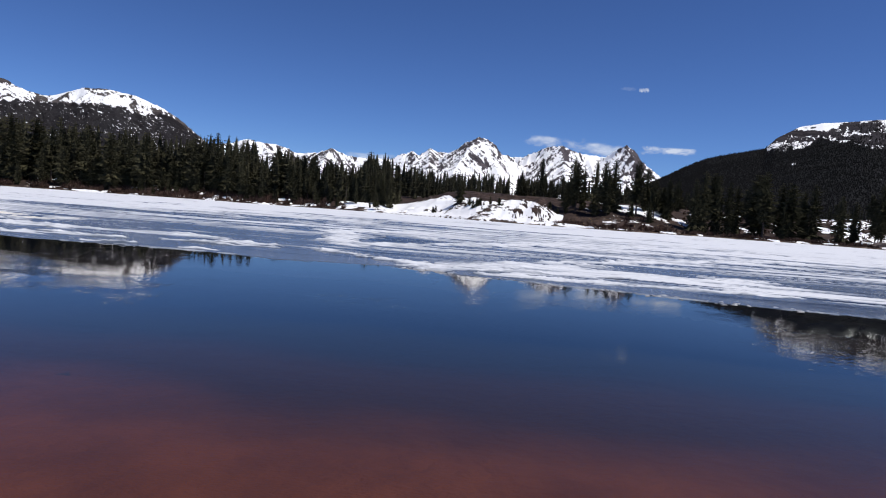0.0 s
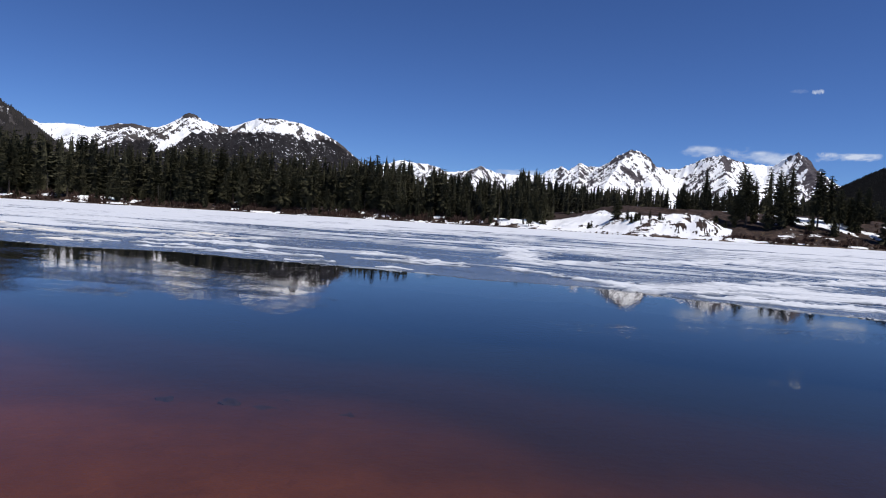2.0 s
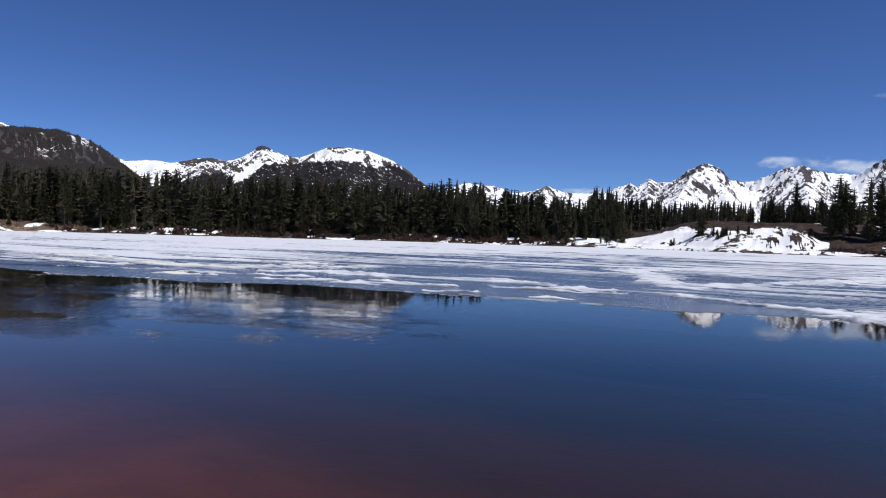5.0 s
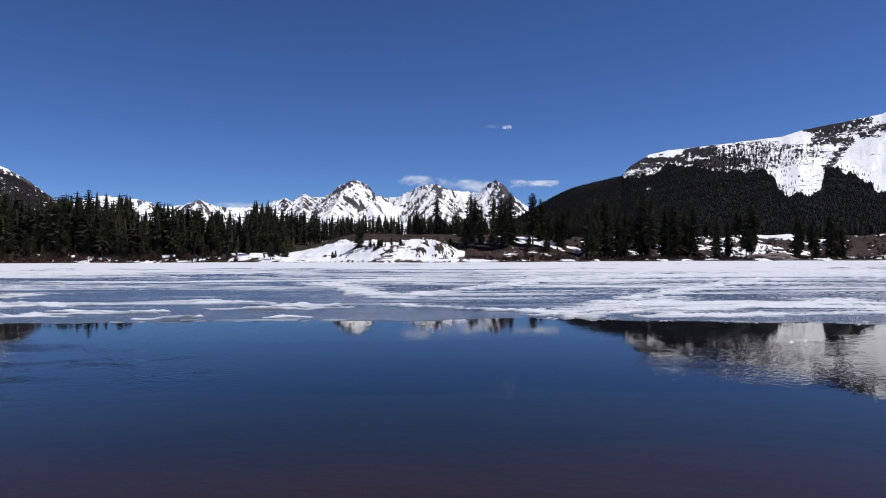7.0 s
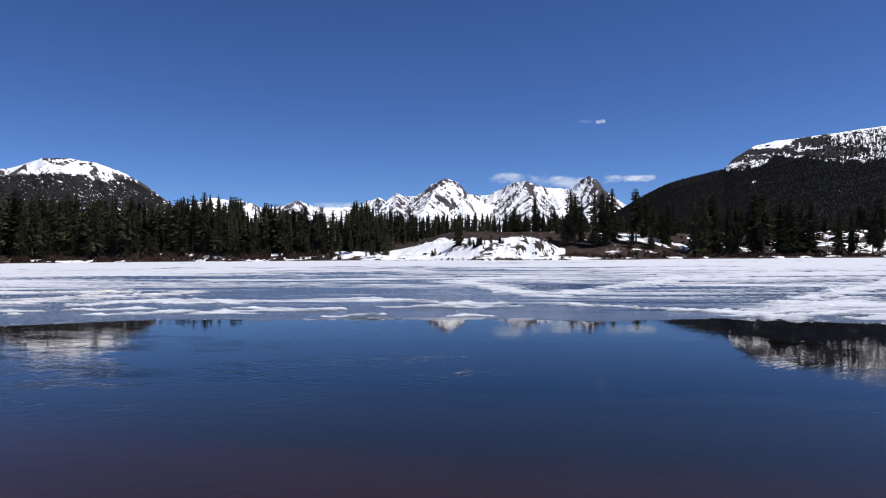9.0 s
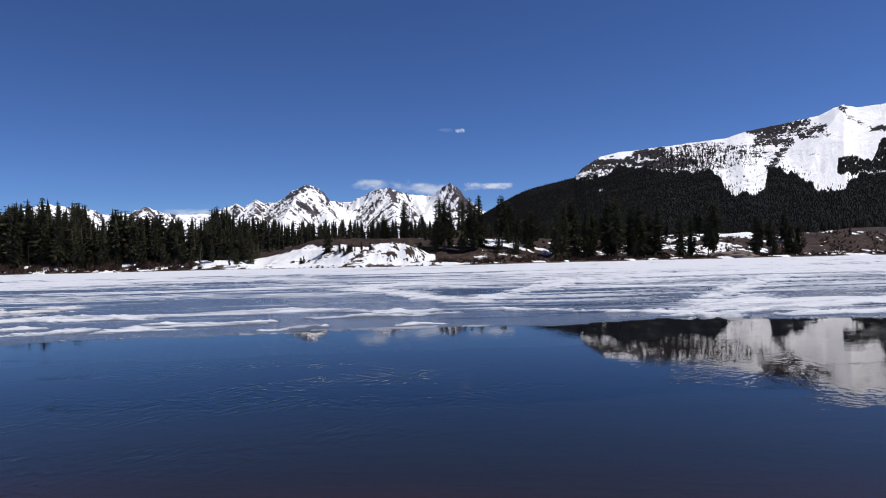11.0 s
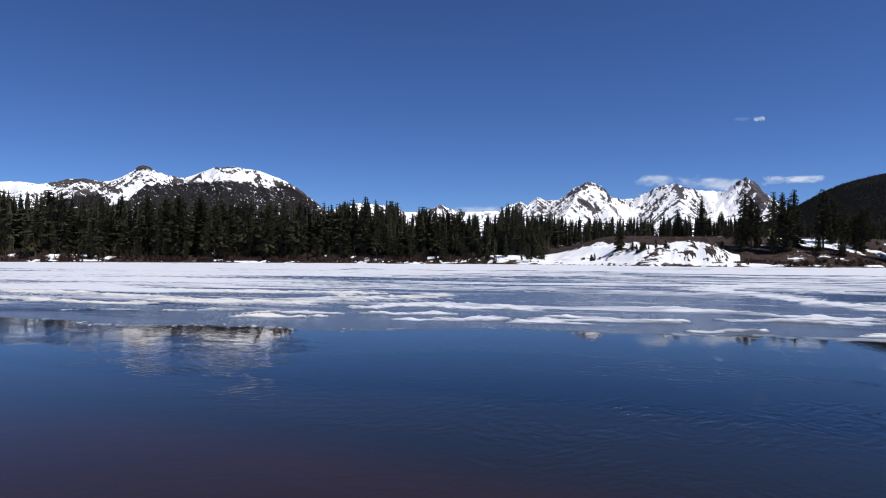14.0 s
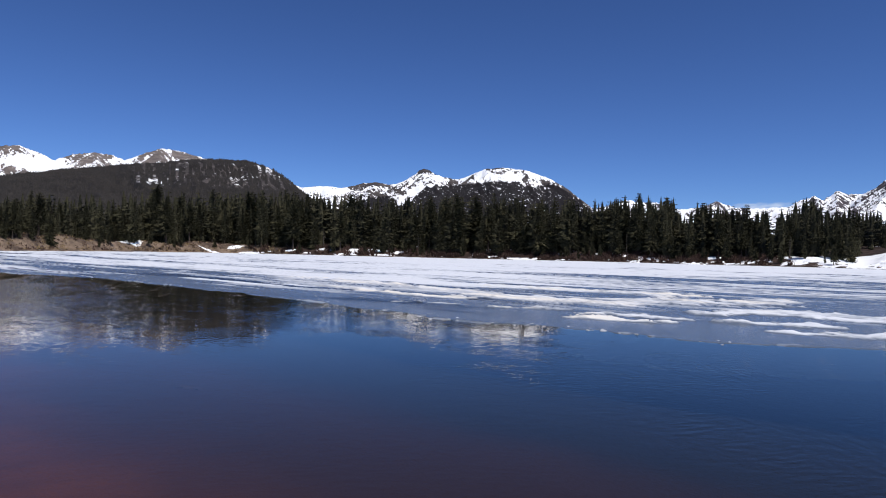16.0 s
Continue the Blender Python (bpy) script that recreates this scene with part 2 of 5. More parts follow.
def plain(name, a, b, scale=3.0, rough=0.9, per="", bump=0.3, depth=0.05, spec=0.2):
    """A two-tone noisy surface; per: object or island, for a shade of its own."""
    m, nt, bsdf = material(name)
    f = ramp(nt, noise_at(nt, scale, 5, 0.6), 0.3, 0.7)
    if per:
        if per == "cover":
            r = cover(nt)[0]
        else:
            r = node(nt, "ObjectInfo").outputs["Random"] if per == "object" else node(nt, "NewGeometry").outputs["Random Per Island"]
        f = calc(nt, "ADD", calc(nt, "MULTIPLY", f, 0.45), calc(nt, "MULTIPLY", r, 0.55))
    nt.links.new(mixed(nt, f, a, b), bsdf.inputs["Base Color"])
    bsdf.inputs["Roughness"].default_value = rough
    bsdf.inputs["Specular IOR Level"].default_value = spec
    relief(nt, bsdf, noise_at(nt, scale * 4, 4, 0.6), bump, depth)
    return m


NEEDLES = plain("spruce_needles", (0.0335, 0.0330, 0.0195), (0.078, 0.072, 0.0405), 1.3, 0.75, "object", spec=0.04)
NEEDLES_FAR = plain("far_spruce_needles", (0.0295, 0.0290, 0.0180), (0.070, 0.065, 0.0385), 0.05, 0.8, "cover", spec=0.04)
# Near black: shade the slope's trees cast on one another is in the colour.
NEEDLES_SLOPE_SHADED = plain("shaded_slope_spruce_needles", (0.0047, 0.0051, 0.0060), (0.0067, 0.0069, 0.0076), 0.05, 0.85, "cover", spec=0.04)
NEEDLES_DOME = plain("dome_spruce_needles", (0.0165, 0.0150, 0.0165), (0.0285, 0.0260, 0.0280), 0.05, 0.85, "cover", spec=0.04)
NEEDLES_HILL = plain("hill_spruce_needles", (0.028, 0.026, 0.025), (0.054, 0.049, 0.046), 0.05, 0.85, "cover", spec=0.04)
BARK = plain("spruce_bark", (0.06, 0.045, 0.035), (0.13, 0.10, 0.08), 4.0)
SNAG = plain("bleached_dead_wood", (0.07, 0.06, 0.05), (0.15, 0.13, 0.11), 3.0)
TWIGS = plain("willow_twigs", (0.048, 0.029, 0.023), (0.105, 0.062, 0.046), 2.0, 0.9, "island")
STRAW = plain("dry_grass", (0.16, 0.11, 0.055), (0.33, 0.24, 0.13), 2.0, 0.9, "island")
SNOW = plain("old_snow", (0.76, 0.77, 0.79), (0.86, 0.87, 0.89), 1.5, 0.7, "", 0.5, 0.15)
STONE = plain("weathered_stone", (0.13, 0.10, 0.085), (0.27, 0.22, 0.185), 1.2, 0.9, "object", 0.6, 0.1)


# ---- mesh helpers ----
def mesh_of(name, verts, faces, mat, colours=None, flat=False):
    """A mesh from arrays: verts n x 3, faces m x 3 or m x 4."""
    verts, faces = np.asarray(verts, np.float32), np.asarray(faces, np.int32)
    me = bpy.data.meshes.new(name)
    n = faces.shape[1]
    me.vertices.add(len(verts))
    me.vertices.foreach_set("co", verts.ravel())
    me.loops.add(faces.size)
    me.loops.foreach_set("vertex_index", faces.ravel())
    me.polygons.add(len(faces))
    me.polygons.foreach_set("loop_start", np.arange(0, faces.size, n, dtype=np.int32))
    me.polygons.foreach_set("use_smooth", np.full(len(faces), not flat))
    if colours is not None:
        layer = me.color_attributes.new("cover", "FLOAT_COLOR", "POINT")
        layer.data.foreach_set("color", np.c_[colours, np.ones(len(colours))].astype(np.float32).ravel())
    me.update(calc_edges=True)
    me.validate()
    me.materials.append(mat)
    return me


def grid_faces(rows, cols):
    a = np.arange((rows - 1) * cols).reshape(rows - 1, cols)[:, :-1].ravel()
    return np.c_[a, a + 1, a + cols + 1, a + cols]


def part(name, me, parent, label=""):
    ob = new(name, me)
    ob.parent = parent
    return tagged(ob, label)


def base(name, m, label, category, group=""):
    ob = tagged(new(name), label, category, group)
    ob.matrix_basis = m
    ob.empty_display_size = 0.3
    return ob


# ---- plan of the lake ----
HUB = (-12.0, 3.5)                        # bearings and ranges of the plan are taken from here; bearing 0 is +y, right is plus
FAR_SHORE = [(-180, 60), (-110, 100), (-85, 150), (-75, 172), (-68, 225), (-60, 262), (-50, 250), (-40, 245), (-30, 235), (-18, 228), (-9, 212),
             (-3, 192), (3, 186), (10, 190), (20, 215), (30, 235), (40, 265), (50, 300), (70, 260), (95, 150), (180, 60)]
NEAR_SHORE = [(-400, 14), (-60, 8.0), (-30, 5.6), (-21, 4.9), (-16.5, 5.2), (-10, 3.9), (-5, 2.8), (2.5, 0.7), (12, -0.5), (60, -3), (400, -5)]
SILT_EDGE = [(-60, 11), (-40, 8.6), (-25, 7.1), (-20, 7.0), (-13, 6.1), (-9, 5.2), (-5, 5.1), (-3, 5.8), (0, 5.4), (5, 6.0), (14, 5.6), (60, 1)]
ICE_EDGE = [(-160, 22), (-75, 13.2), (-56, 15.6), (-52, 17.2), (-49.5, 17.7), (-45, 17.4), (-36, 17.1), (-31, 17.1), (-28, 16.6), (-26, 16.3), (-24.4, 17.1), (-22, 16.9), (-20.8, 17.2),
            (-19, 18.6), (-17.6, 19.0), (-15, 18.9), (-12.5, 19.4), (-10, 19.3), (-8, 19.3), (-6, 19.1), (-4.5, 19.6), (-3, 20.1), (-1.5, 19.8), (0.2, 19.1), (1.5, 18.8), (3.3, 18.3), (5.7, 18.0),
            (7.6, 17.6), (10.5, 17.3), (16, 16.6), (60, 13), (200, 20)]


def at_bearing(b, r):
    b = np.radians(b)
    return HUB[0] + r * np.sin(b), HUB[1] + r * np.cos(b)


def bearing_of(x, y):
    return np.degrees(np.arctan2(x - HUB[0], y - HUB[1])), np.hypot(x - HUB[0], y - HUB[1])


def shore_range(b):
    return table(b, FAR_SHORE) + 7 * (fbm(np.asarray(b) * 0.35 + 40, np.zeros_like(b) + 3.3, 3) - 0.5)


BANK = [(-18, 0), (-14.5, 0.03), (-12.8, 0.18), (-10, 0.45), (-7, 0.9), (-4, 1.0), (0, 0.95), (2, 0.95), (3.2, 0.55), (4.2, 0.12), (6, 0)]
HILL = [(-60, 2), (-30, 3), (-16, 4.5), (-10, 7.5), (-6, 10), (4, 10), (9, 8.5), (14, 8), (20, 10), (25, 12.5), (29, 12), (31, 10), (36, 12), (44, 12), (60, 10)]


def ground_height(x, y):
    """Height of bed and land, with the distance past the far shore (minus: in the lake)."""
    x, y = np.asarray(x, float), np.asarray(y, float)
    b, r = bearing_of(x, y)
    past = r - shore_range(b)
    inside = y - table(x, NEAR_SHORE) - 0.5 * (fbm(x * 0.4, y * 0.1 + 8, 3) - 0.5)
    lake = np.minimum(inside, -past)
    to_silt = table(x, SILT_EDGE) - y
    bed = -0.05 * np.clip(lake, 0, 6) - 2.8 * smooth(0, 26, -to_silt) * smooth(0, 4, lake)
    bed = np.maximum(bed, -3.5) - 0.05 * fbm(x * 0.8, y * 0.8, 3)
    e = np.clip(past, 0, None)
    rise = smooth(3.0, 5.0, b) * smooth(15.5, 13.0, b)
    near_land = 0.09 * np.clip(-inside, 0, 4) + 0.02 * np.clip(-inside - 4, 0, 60)
    bumps = (fbm(x * 0.03, y * 0.03, 4) - 0.5)
    far_land = 0.45 * smooth(0, 1.6, e) + table(b, BANK) * 5.2 * smooth(0, 24, e + 9 * (fbm(x * 0.09, y * 0.09 + 5, 3) - 0.5))
    far_land = far_land + table(b, HILL) * smooth(10 - 6 * rise, 85 - 27 * rise, e) * (0.85 + 0.5 * bumps) - table(b, BANK) * 4.0 * smooth(30, 80, e) + 1.5 * bumps * smooth(3, 30, e)
    far_land = far_land + smooth(-55, -61, b) * 1.7 * smooth(0.5, 13, e) * (0.05 + 1.5 * np.clip(fbm(x * 0.085 + 3, y * 0.085, 4, 0.55) - 0.22, 0, 1))
    far_land = far_land + smooth(-10, -14, b) * 2.0 * smooth(1.5, 13, e) * (0.6 + 0.8 * fbm(x * 0.06 + 9, y * 0.06, 3))
    far_land = far_land + 2.6 * (ridged(x * 0.11, y * 0.11, 4) - 0.62) * table(b, BANK) * smooth(3, 11, e) * smooth(70, 40, e)
    far_land = far_land + 0.02 * np.clip(e - 120, 0, 900)
    far_land = far_land + 0.3 * (fbm(x * 0.25, y * 0.25 + 70, 3) - 0.5) * smooth(1, 8, e)
    far_land = np.maximum(far_land, 0.3 * smooth(0, 1.2, e))
    z = np.where(past > 0, far_land + 0.02, np.where(inside < 0, near_land + 0.02, bed))
    return z, past, inside, b


def build_ground():
    bs = np.concatenate([np.arange(-180, -120, 4.0), np.arange(-120, -84, 0.8), np.arange(-84, -8, 0.23), np.arange(-8, 5, 0.09), np.arange(5, 56, 0.23), np.arange(56, 120, 0.5), np.arange(120, 180.1, 4.0)])
    rs = np.concatenate([[0.0], np.geomspace(0.6, 30, 46), np.arange(36, 160, 12.0), np.arange(160, 206, 2.0), np.arange(206, 262, 1.0), np.arange(262, 340, 2.0), np.geomspace(341, 4950, 46)])
    B, R = np.meshgrid(bs, rs)
    X, Y = at_bearing(B, R)
    Z, past, inside, b = ground_height(X, Y)
    bank = table(b, BANK)
    patch = fbm(X * 0.05, Y * 0.05 + 30, 4)
    face = smooth(-0.6, 0.8, past) * smooth(37, 25, past + 14 * (fbm(X * 0.07, Y * 0.07, 3) - 0.5)) * smooth(0.05, 0.2, bank)
    scrub = smooth(0.51, 0.63, fbm(X * 0.26 + 4, Y * 0.14, 4, 0.65)) * 0.5
    gully = smooth(1.5, 0.4, np.abs(past - 9 - 5.0 * (b + 2.6)) / 5.1 + 2.2 * (fbm(X * 0.3, Y * 0.3, 3) - 0.5)) * smooth(-4.2, -3.4, b) * smooth(-0.4, -1.1, b)
    grooves = smooth(0.69, 0.79, ridged(X * 0.50 + Y * 0.22, Y * 0.07 - X * 0.04 + 3, 4)) * smooth(-0.8, 0.0, b) * smooth(4.0, 3.2, b) * smooth(4, 8, past)
    scrub = np.maximum(scrub, np.maximum(0.5 * gully, 0.75 * grooves))
    snow = np.where(past > 0, np.maximum(face * (1 - scrub), 0.9 * smooth(0.56 + 0.04 * smooth(-12, 0, b), 0.66 + 0.03 * smooth(-12, 0, b), patch) * smooth(1, 9, past) * smooth(500, 200, past)), 0)
    flecks = smooth(0.61, 0.67, fbm(X * 0.17, Y * 0.17 + 11, 4, 0.6)) * smooth(3.5, 5, b) * smooth(2, 10, past) * smooth(160, 90, past)
    # Snow is left out here, where its shade turns too blue.
    snow_kept = 1 - smooth(-33.5, -32.8, b) * smooth(-29.8, -30.5, b) * smooth(40, 25, past)
    snow = snow * snow_kept
    snow = np.where(Z < 0.05, 0, np.maximum(snow, (0.5 + 0.35 * smooth(13, 16, b)) * flecks))
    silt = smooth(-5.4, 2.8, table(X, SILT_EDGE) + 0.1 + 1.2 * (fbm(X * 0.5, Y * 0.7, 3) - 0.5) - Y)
    # In the lake this channel darkens the bed outwards, hiding the ice's shadow edge.
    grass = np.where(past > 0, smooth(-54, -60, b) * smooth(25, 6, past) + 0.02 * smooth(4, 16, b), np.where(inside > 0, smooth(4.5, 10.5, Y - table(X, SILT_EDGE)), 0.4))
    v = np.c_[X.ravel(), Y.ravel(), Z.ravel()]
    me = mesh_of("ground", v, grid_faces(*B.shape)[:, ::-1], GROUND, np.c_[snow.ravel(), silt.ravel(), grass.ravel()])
    return tagged(new("ground", me), "brown thawing meadow, snow drifts and red silt lake bed", "ground", kind="structure")


build_ground()

water_me = mesh_of("water", [(-420, -60, 0), (420, -60, 0), (420, 420, 0), (-420, 420, 0)], [(0, 1, 2, 3)], WATER)
tagged(new("water", water_me), "calm dark blue lake water reflecting the mountains", "water", kind="structure")

# ---- ice ----
# long white floes and pressure lines, as strings of (x, y, half width)
FLOES = [((-47, 27.6, 0.8), (-35.4, 25.8, 1.0), (-28.6, 24.3, 1.0), (-25.6, 27.0, 1.5), (-23.5, 31.8, 0.7)), ((-37, 30.8, 0.9), (-28, 31.6, 1.1)), ((-39.3, 23.0, 0.6), (-33.6, 21.8, 0.6), (-31.4, 22.1, 0.3)),
         ((-31.3, 19.1, 0.22), (-29.9, 20.0, 0.3)), ((-28.0, 20.2, 0.25), (-26.8, 20.8, 0.3)), ((-25.7, 20.3, 0.16), (-23.3, 21.1, 0.3)), ((-25.1, 19.1, 0.2), (-23.1, 20.0, 0.25)),
         ((-23.4, 23.2, 0.3), (-22.0, 25.8, 0.65), (-20.8, 26.6, 0.4)), ((-22.1, 21.4, 0.3), (-20.4, 22.0, 0.4)), ((-20.8, 24.7, 0.4), (-18.4, 25.6, 0.7)), ((-20.6, 20.1, 0.2), (-18.6, 20.9, 0.35))]
FLOES += [((-17.4, 20.5, 0.25), (-15.9, 21.7, 0.6), (-14.2, 22.0, 0.35)), ((-14.0, 26.8, 0.4), (-11.7, 25.4, 0.6), (-9.1, 24.5, 0.4)), ((-12.4, 22.9, 0.3), (-8.7, 24.4, 0.55)), ((-10.1, 22.7, 0.3), (-8.4, 23.8, 0.3)),
          ((-13.3, 19.6, 0.1), (-12.1, 20.1, 0.16)), ((-10.2, 19.9, 0.1), (-9.0, 20.3, 0.14)), ((-6.6, 24.4, 0.5), (-3.7, 22.9, 0.45), (-1.2, 20.9, 0.35)), ((-12.6, 44.0, 1.2), (-10.0, 39.0, 1.3), (-8.8, 33.2, 0.7), (-6.9, 28.6, 0.5)),
          ((-9.6, 43.5, 0.8), (-6.4, 42.6, 0.9)), ((-12.6, 46.0, 1.4), (-8.5, 50.5, 1.6))]
FLOES += [((-6.9, 29.2, 0.5), (-3.8, 36.4, 0.8), (0.2, 43.0, 1.1), (3.5, 55.0, 1.4)), ((-2.2, 20.7, 0.35), (0, 22.9, 0.55), (4.4, 28.2, 0.8)), ((-1.4, 20.2, 0.3), (1.4, 22.0, 0.6), (5.4, 22.9, 0.7), (10, 26, 0.9)),
          ((0.5, 19.9, 0.2), (5.8, 20.4, 0.35), (9, 20.8, 0.4)), ((0.5, 25, 0.5), (18, 50, 1.0))]


def ice_edge(x, y):
    return table(x, ICE_EDGE) + 0.9 * (fbm(x * 0.5, y * 0.5 + 3, 4, 0.6) - 0.5) + 0.5 * (fbm(x * 2.1, y * 2.1, 3) - 0.5)


def build_ice():
    # Grid spaced to the camera's view: even in bearing and in 1 / range.
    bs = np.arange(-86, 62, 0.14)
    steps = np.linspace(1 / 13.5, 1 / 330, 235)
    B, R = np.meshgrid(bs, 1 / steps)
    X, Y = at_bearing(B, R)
    d = Y - ice_edge(X, Y)
    wx, wy = X + 3 * fbm(X * 0.08, Y * 0.08, 3), Y + 2.4 * fbm(X * 0.07 + 50, Y * 0.08, 3)
    n = 0.6 * fbm(wx * 0.017, wy * 0.12, 6, 0.8) + 0.4 * fbm(wx * 0.05, wy * 0.34, 5, 0.8) + 0.14 * (fbm(wx * 0.03 + 7, wy * 0.05, 3) - 0.5)
    need = 0.592 - 0.065 * smooth(2, 26, d) - 0.085 * smooth(24, 80, d) - 0.05 * smooth(70, 140, d) - 0.03 * smooth(-2, 5, X) - 0.03 * smooth(-26, -36, X) * smooth(1, 5, d) - 0.065 * smooth(-34, -48, X) * smooth(0.3, 3, d)
    feather = fbm(wx * 0.3, wy * 2.3, 4, 0.6) - 0.5
    crust = smooth(-0.11, 0.10, n - need + 0.12 * feather)
    threads = fbm(wx * 0.055, wy * 0.62, 6, 0.75)
    cracks = fbm(wx * 0.045 + 90, wy * 0.5 + 40, 6, 0.75)
    crust = np.maximum(crust, 0.62 * smooth(0.50, 0.60, threads) * smooth(0.5, 4, d)) * (1 - 0.5 * smooth(0.53, 0.61, cracks) * smooth(90, 30, d))
    crust = crust * (1 - 0.9 * smooth(9, 2, d) * smooth(-44, -30, X) * smooth(0.56, 0.44, fbm(X * 0.15 + 60, Y * 0.42, 4, 0.6)))
    crust = crust * (1 - 0.6 * smooth(8.5, 3.5, d) * smooth(-34, -29, X) * smooth(1, -4, X)) * (1 - 0.6 * smooth(22, 8, d) * smooth(-27, -23, X) * smooth(-6, -10, X) * smooth(0.40, 0.52, fbm(X * 0.11 + 20, Y * 0.2 + 8, 3)))
    ridge, torn = np.zeros_like(X), fbm(X * 1.3 + 40, Y * 5.2, 4, 0.7) - 0.5
    for line in FLOES:
        for (x0, y0, w0), (x1, y1, w1) in zip(line, line[1:]):
            t = np.clip(((X - x0) * (x1 - x0) + (Y - y0) * (y1 - y0)) / ((x1 - x0) ** 2 + (y1 - y0) ** 2), 0, 1)
            w = w0 + t * (w1 - w0)
            away = np.hypot(X - x0 - t * (x1 - x0), Y - y0 - t * (y1 - y0)) + 2.4 * w * (fbm(X * 0.45, Y * 0.7, 4, 0.6) - 0.5) + (2.2 * w + 0.9) * feather + (0.9 * w + 0.25) * torn
            ridge = np.maximum(ridge, smooth(w * 1.45, w * 0.45, away))
    crust = np.maximum(crust, ridge * np.clip(0.62 + 1.3 * (fbm(wx * 0.35 + 5, wy * 2.6, 5, 0.7) - 0.38), 0, 1))
    rim = 0.38 * smooth(0.35, 0.1, d) * smooth(0.55, 0.66, fbm(X * 0.7, Y * 0.7 + 21, 4))
    crust = np.maximum(crust, rim)
    lead = smooth(0.585, 0.64, fbm(wx * 0.07 + 33, wy * 0.95 + 12, 5, 0.7)) * smooth(0.4, 1.6, d) * (smooth(9, 5, d) * smooth(-25, -31, X) + 0.8 * smooth(16, 4, d) * smooth(-14, -8, X))
    lead = np.maximum(lead, 0.75 * smooth(1.0, 0.6, np.hypot((X + 6.2 - 0.12 * (Y - 37)) / 2.6, (Y - 37.5) / 4.0) + 0.9 * (fbm(X * 0.5, Y * 0.6, 3) - 0.5)))
    lead = np.clip(lead, 0, 1) * (1 - ridge)
    crust = crust * (1 - lead)
    rough = fbm(X * 1.6, Y * 1.6, 3)
    Z = 0.010 + crust * (0.012 + 0.035 * rough) + ridge * 0.12 * rough ** 2
    Z = np.minimum(Z, 0.4 * d)
    dirt = ridge * smooth(-21, -25, X)
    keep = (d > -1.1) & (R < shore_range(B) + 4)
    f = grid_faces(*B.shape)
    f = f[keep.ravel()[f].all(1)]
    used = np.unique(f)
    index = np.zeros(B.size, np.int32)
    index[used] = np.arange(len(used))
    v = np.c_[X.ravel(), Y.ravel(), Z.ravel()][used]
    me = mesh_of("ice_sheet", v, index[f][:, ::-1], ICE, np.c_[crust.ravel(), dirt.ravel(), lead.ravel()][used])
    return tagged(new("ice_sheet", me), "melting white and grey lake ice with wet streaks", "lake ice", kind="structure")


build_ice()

# ---- mountains ----
def facets(X, Y, lines, wobble):
    """Height of a set of ridge lines (x0, y0, z0, x1, y1, z1, fall left, fall right, bare left, bare right), with how bare the face is,
    the distance from its ridge and the place along it."""
    best, bare, off, along = np.full(X.shape, -1e3), np.zeros(X.shape), np.zeros(X.shape), np.zeros(X.shape)
    for k, (x0, y0, z0, x1, y1, z1, fl, fr, bl, br) in enumerate(lines):
        dx, dy = x1 - x0, y1 - y0
        n = max(dx * dx + dy * dy, 1e-6)
        t = np.clip(((X - x0) * dx + (Y - y0) * dy) / n, 0, 1)
        ox, oy = X - x0 - t * dx, Y - y0 - t * dy
        d, left = np.hypot(ox, oy), dx * oy - dy * ox > 0
        h = z0 + t * (z1 - z0) - np.where(left, fl, fr) * d * (1 + 0.5 * (wobble - 0.5))
        win = h > best
        best, bare, off = np.where(win, h, best), np.where(win, np.where(left, bl, br), bare), np.where(win, d, off)
        along = np.where(win, t * math.sqrt(n) + 997.0 * k - 1.1 * d, along)
    return best, bare, off, along


def strokes(b, s, marks, seed):
    """Bands of bare rock (minus) or lasting snow (plus) on a mountain's face: bearing and slope of sight from, to, half width in degrees, strength."""
    e = s * 57.3
    b = b + 0.7 * (fbm(b * 1.7 + seed, e * 1.7, 4, 0.6) - 0.5)
    e = e + 0.5 * (fbm(b * 1.9, e * 1.9 + seed, 4, 0.6) - 0.5)
    torn = fbm(b * 6 + seed, e * 6, 4, 0.65) - 0.5
    total = np.zeros(b.shape)
    for b0, s0, b1, s1, w, k in marks:
        e0, e1 = s0 * 57.3, s1 * 57.3
        t = np.clip(((b - b0) * (b1 - b0) + (e - e0) * (e1 - e0)) / ((b1 - b0) ** 2 + (e1 - e0) ** 2), 0, 1)
        d = np.hypot(b - b0 - t * (b1 - b0), e - e0 - t * (e1 - e0))
        v = k * smooth(w * 1.15, w * 0.6, d + 2.6 * w * torn)
        total = np.where(np.abs(v) > np.abs(total), v, total)
    return total


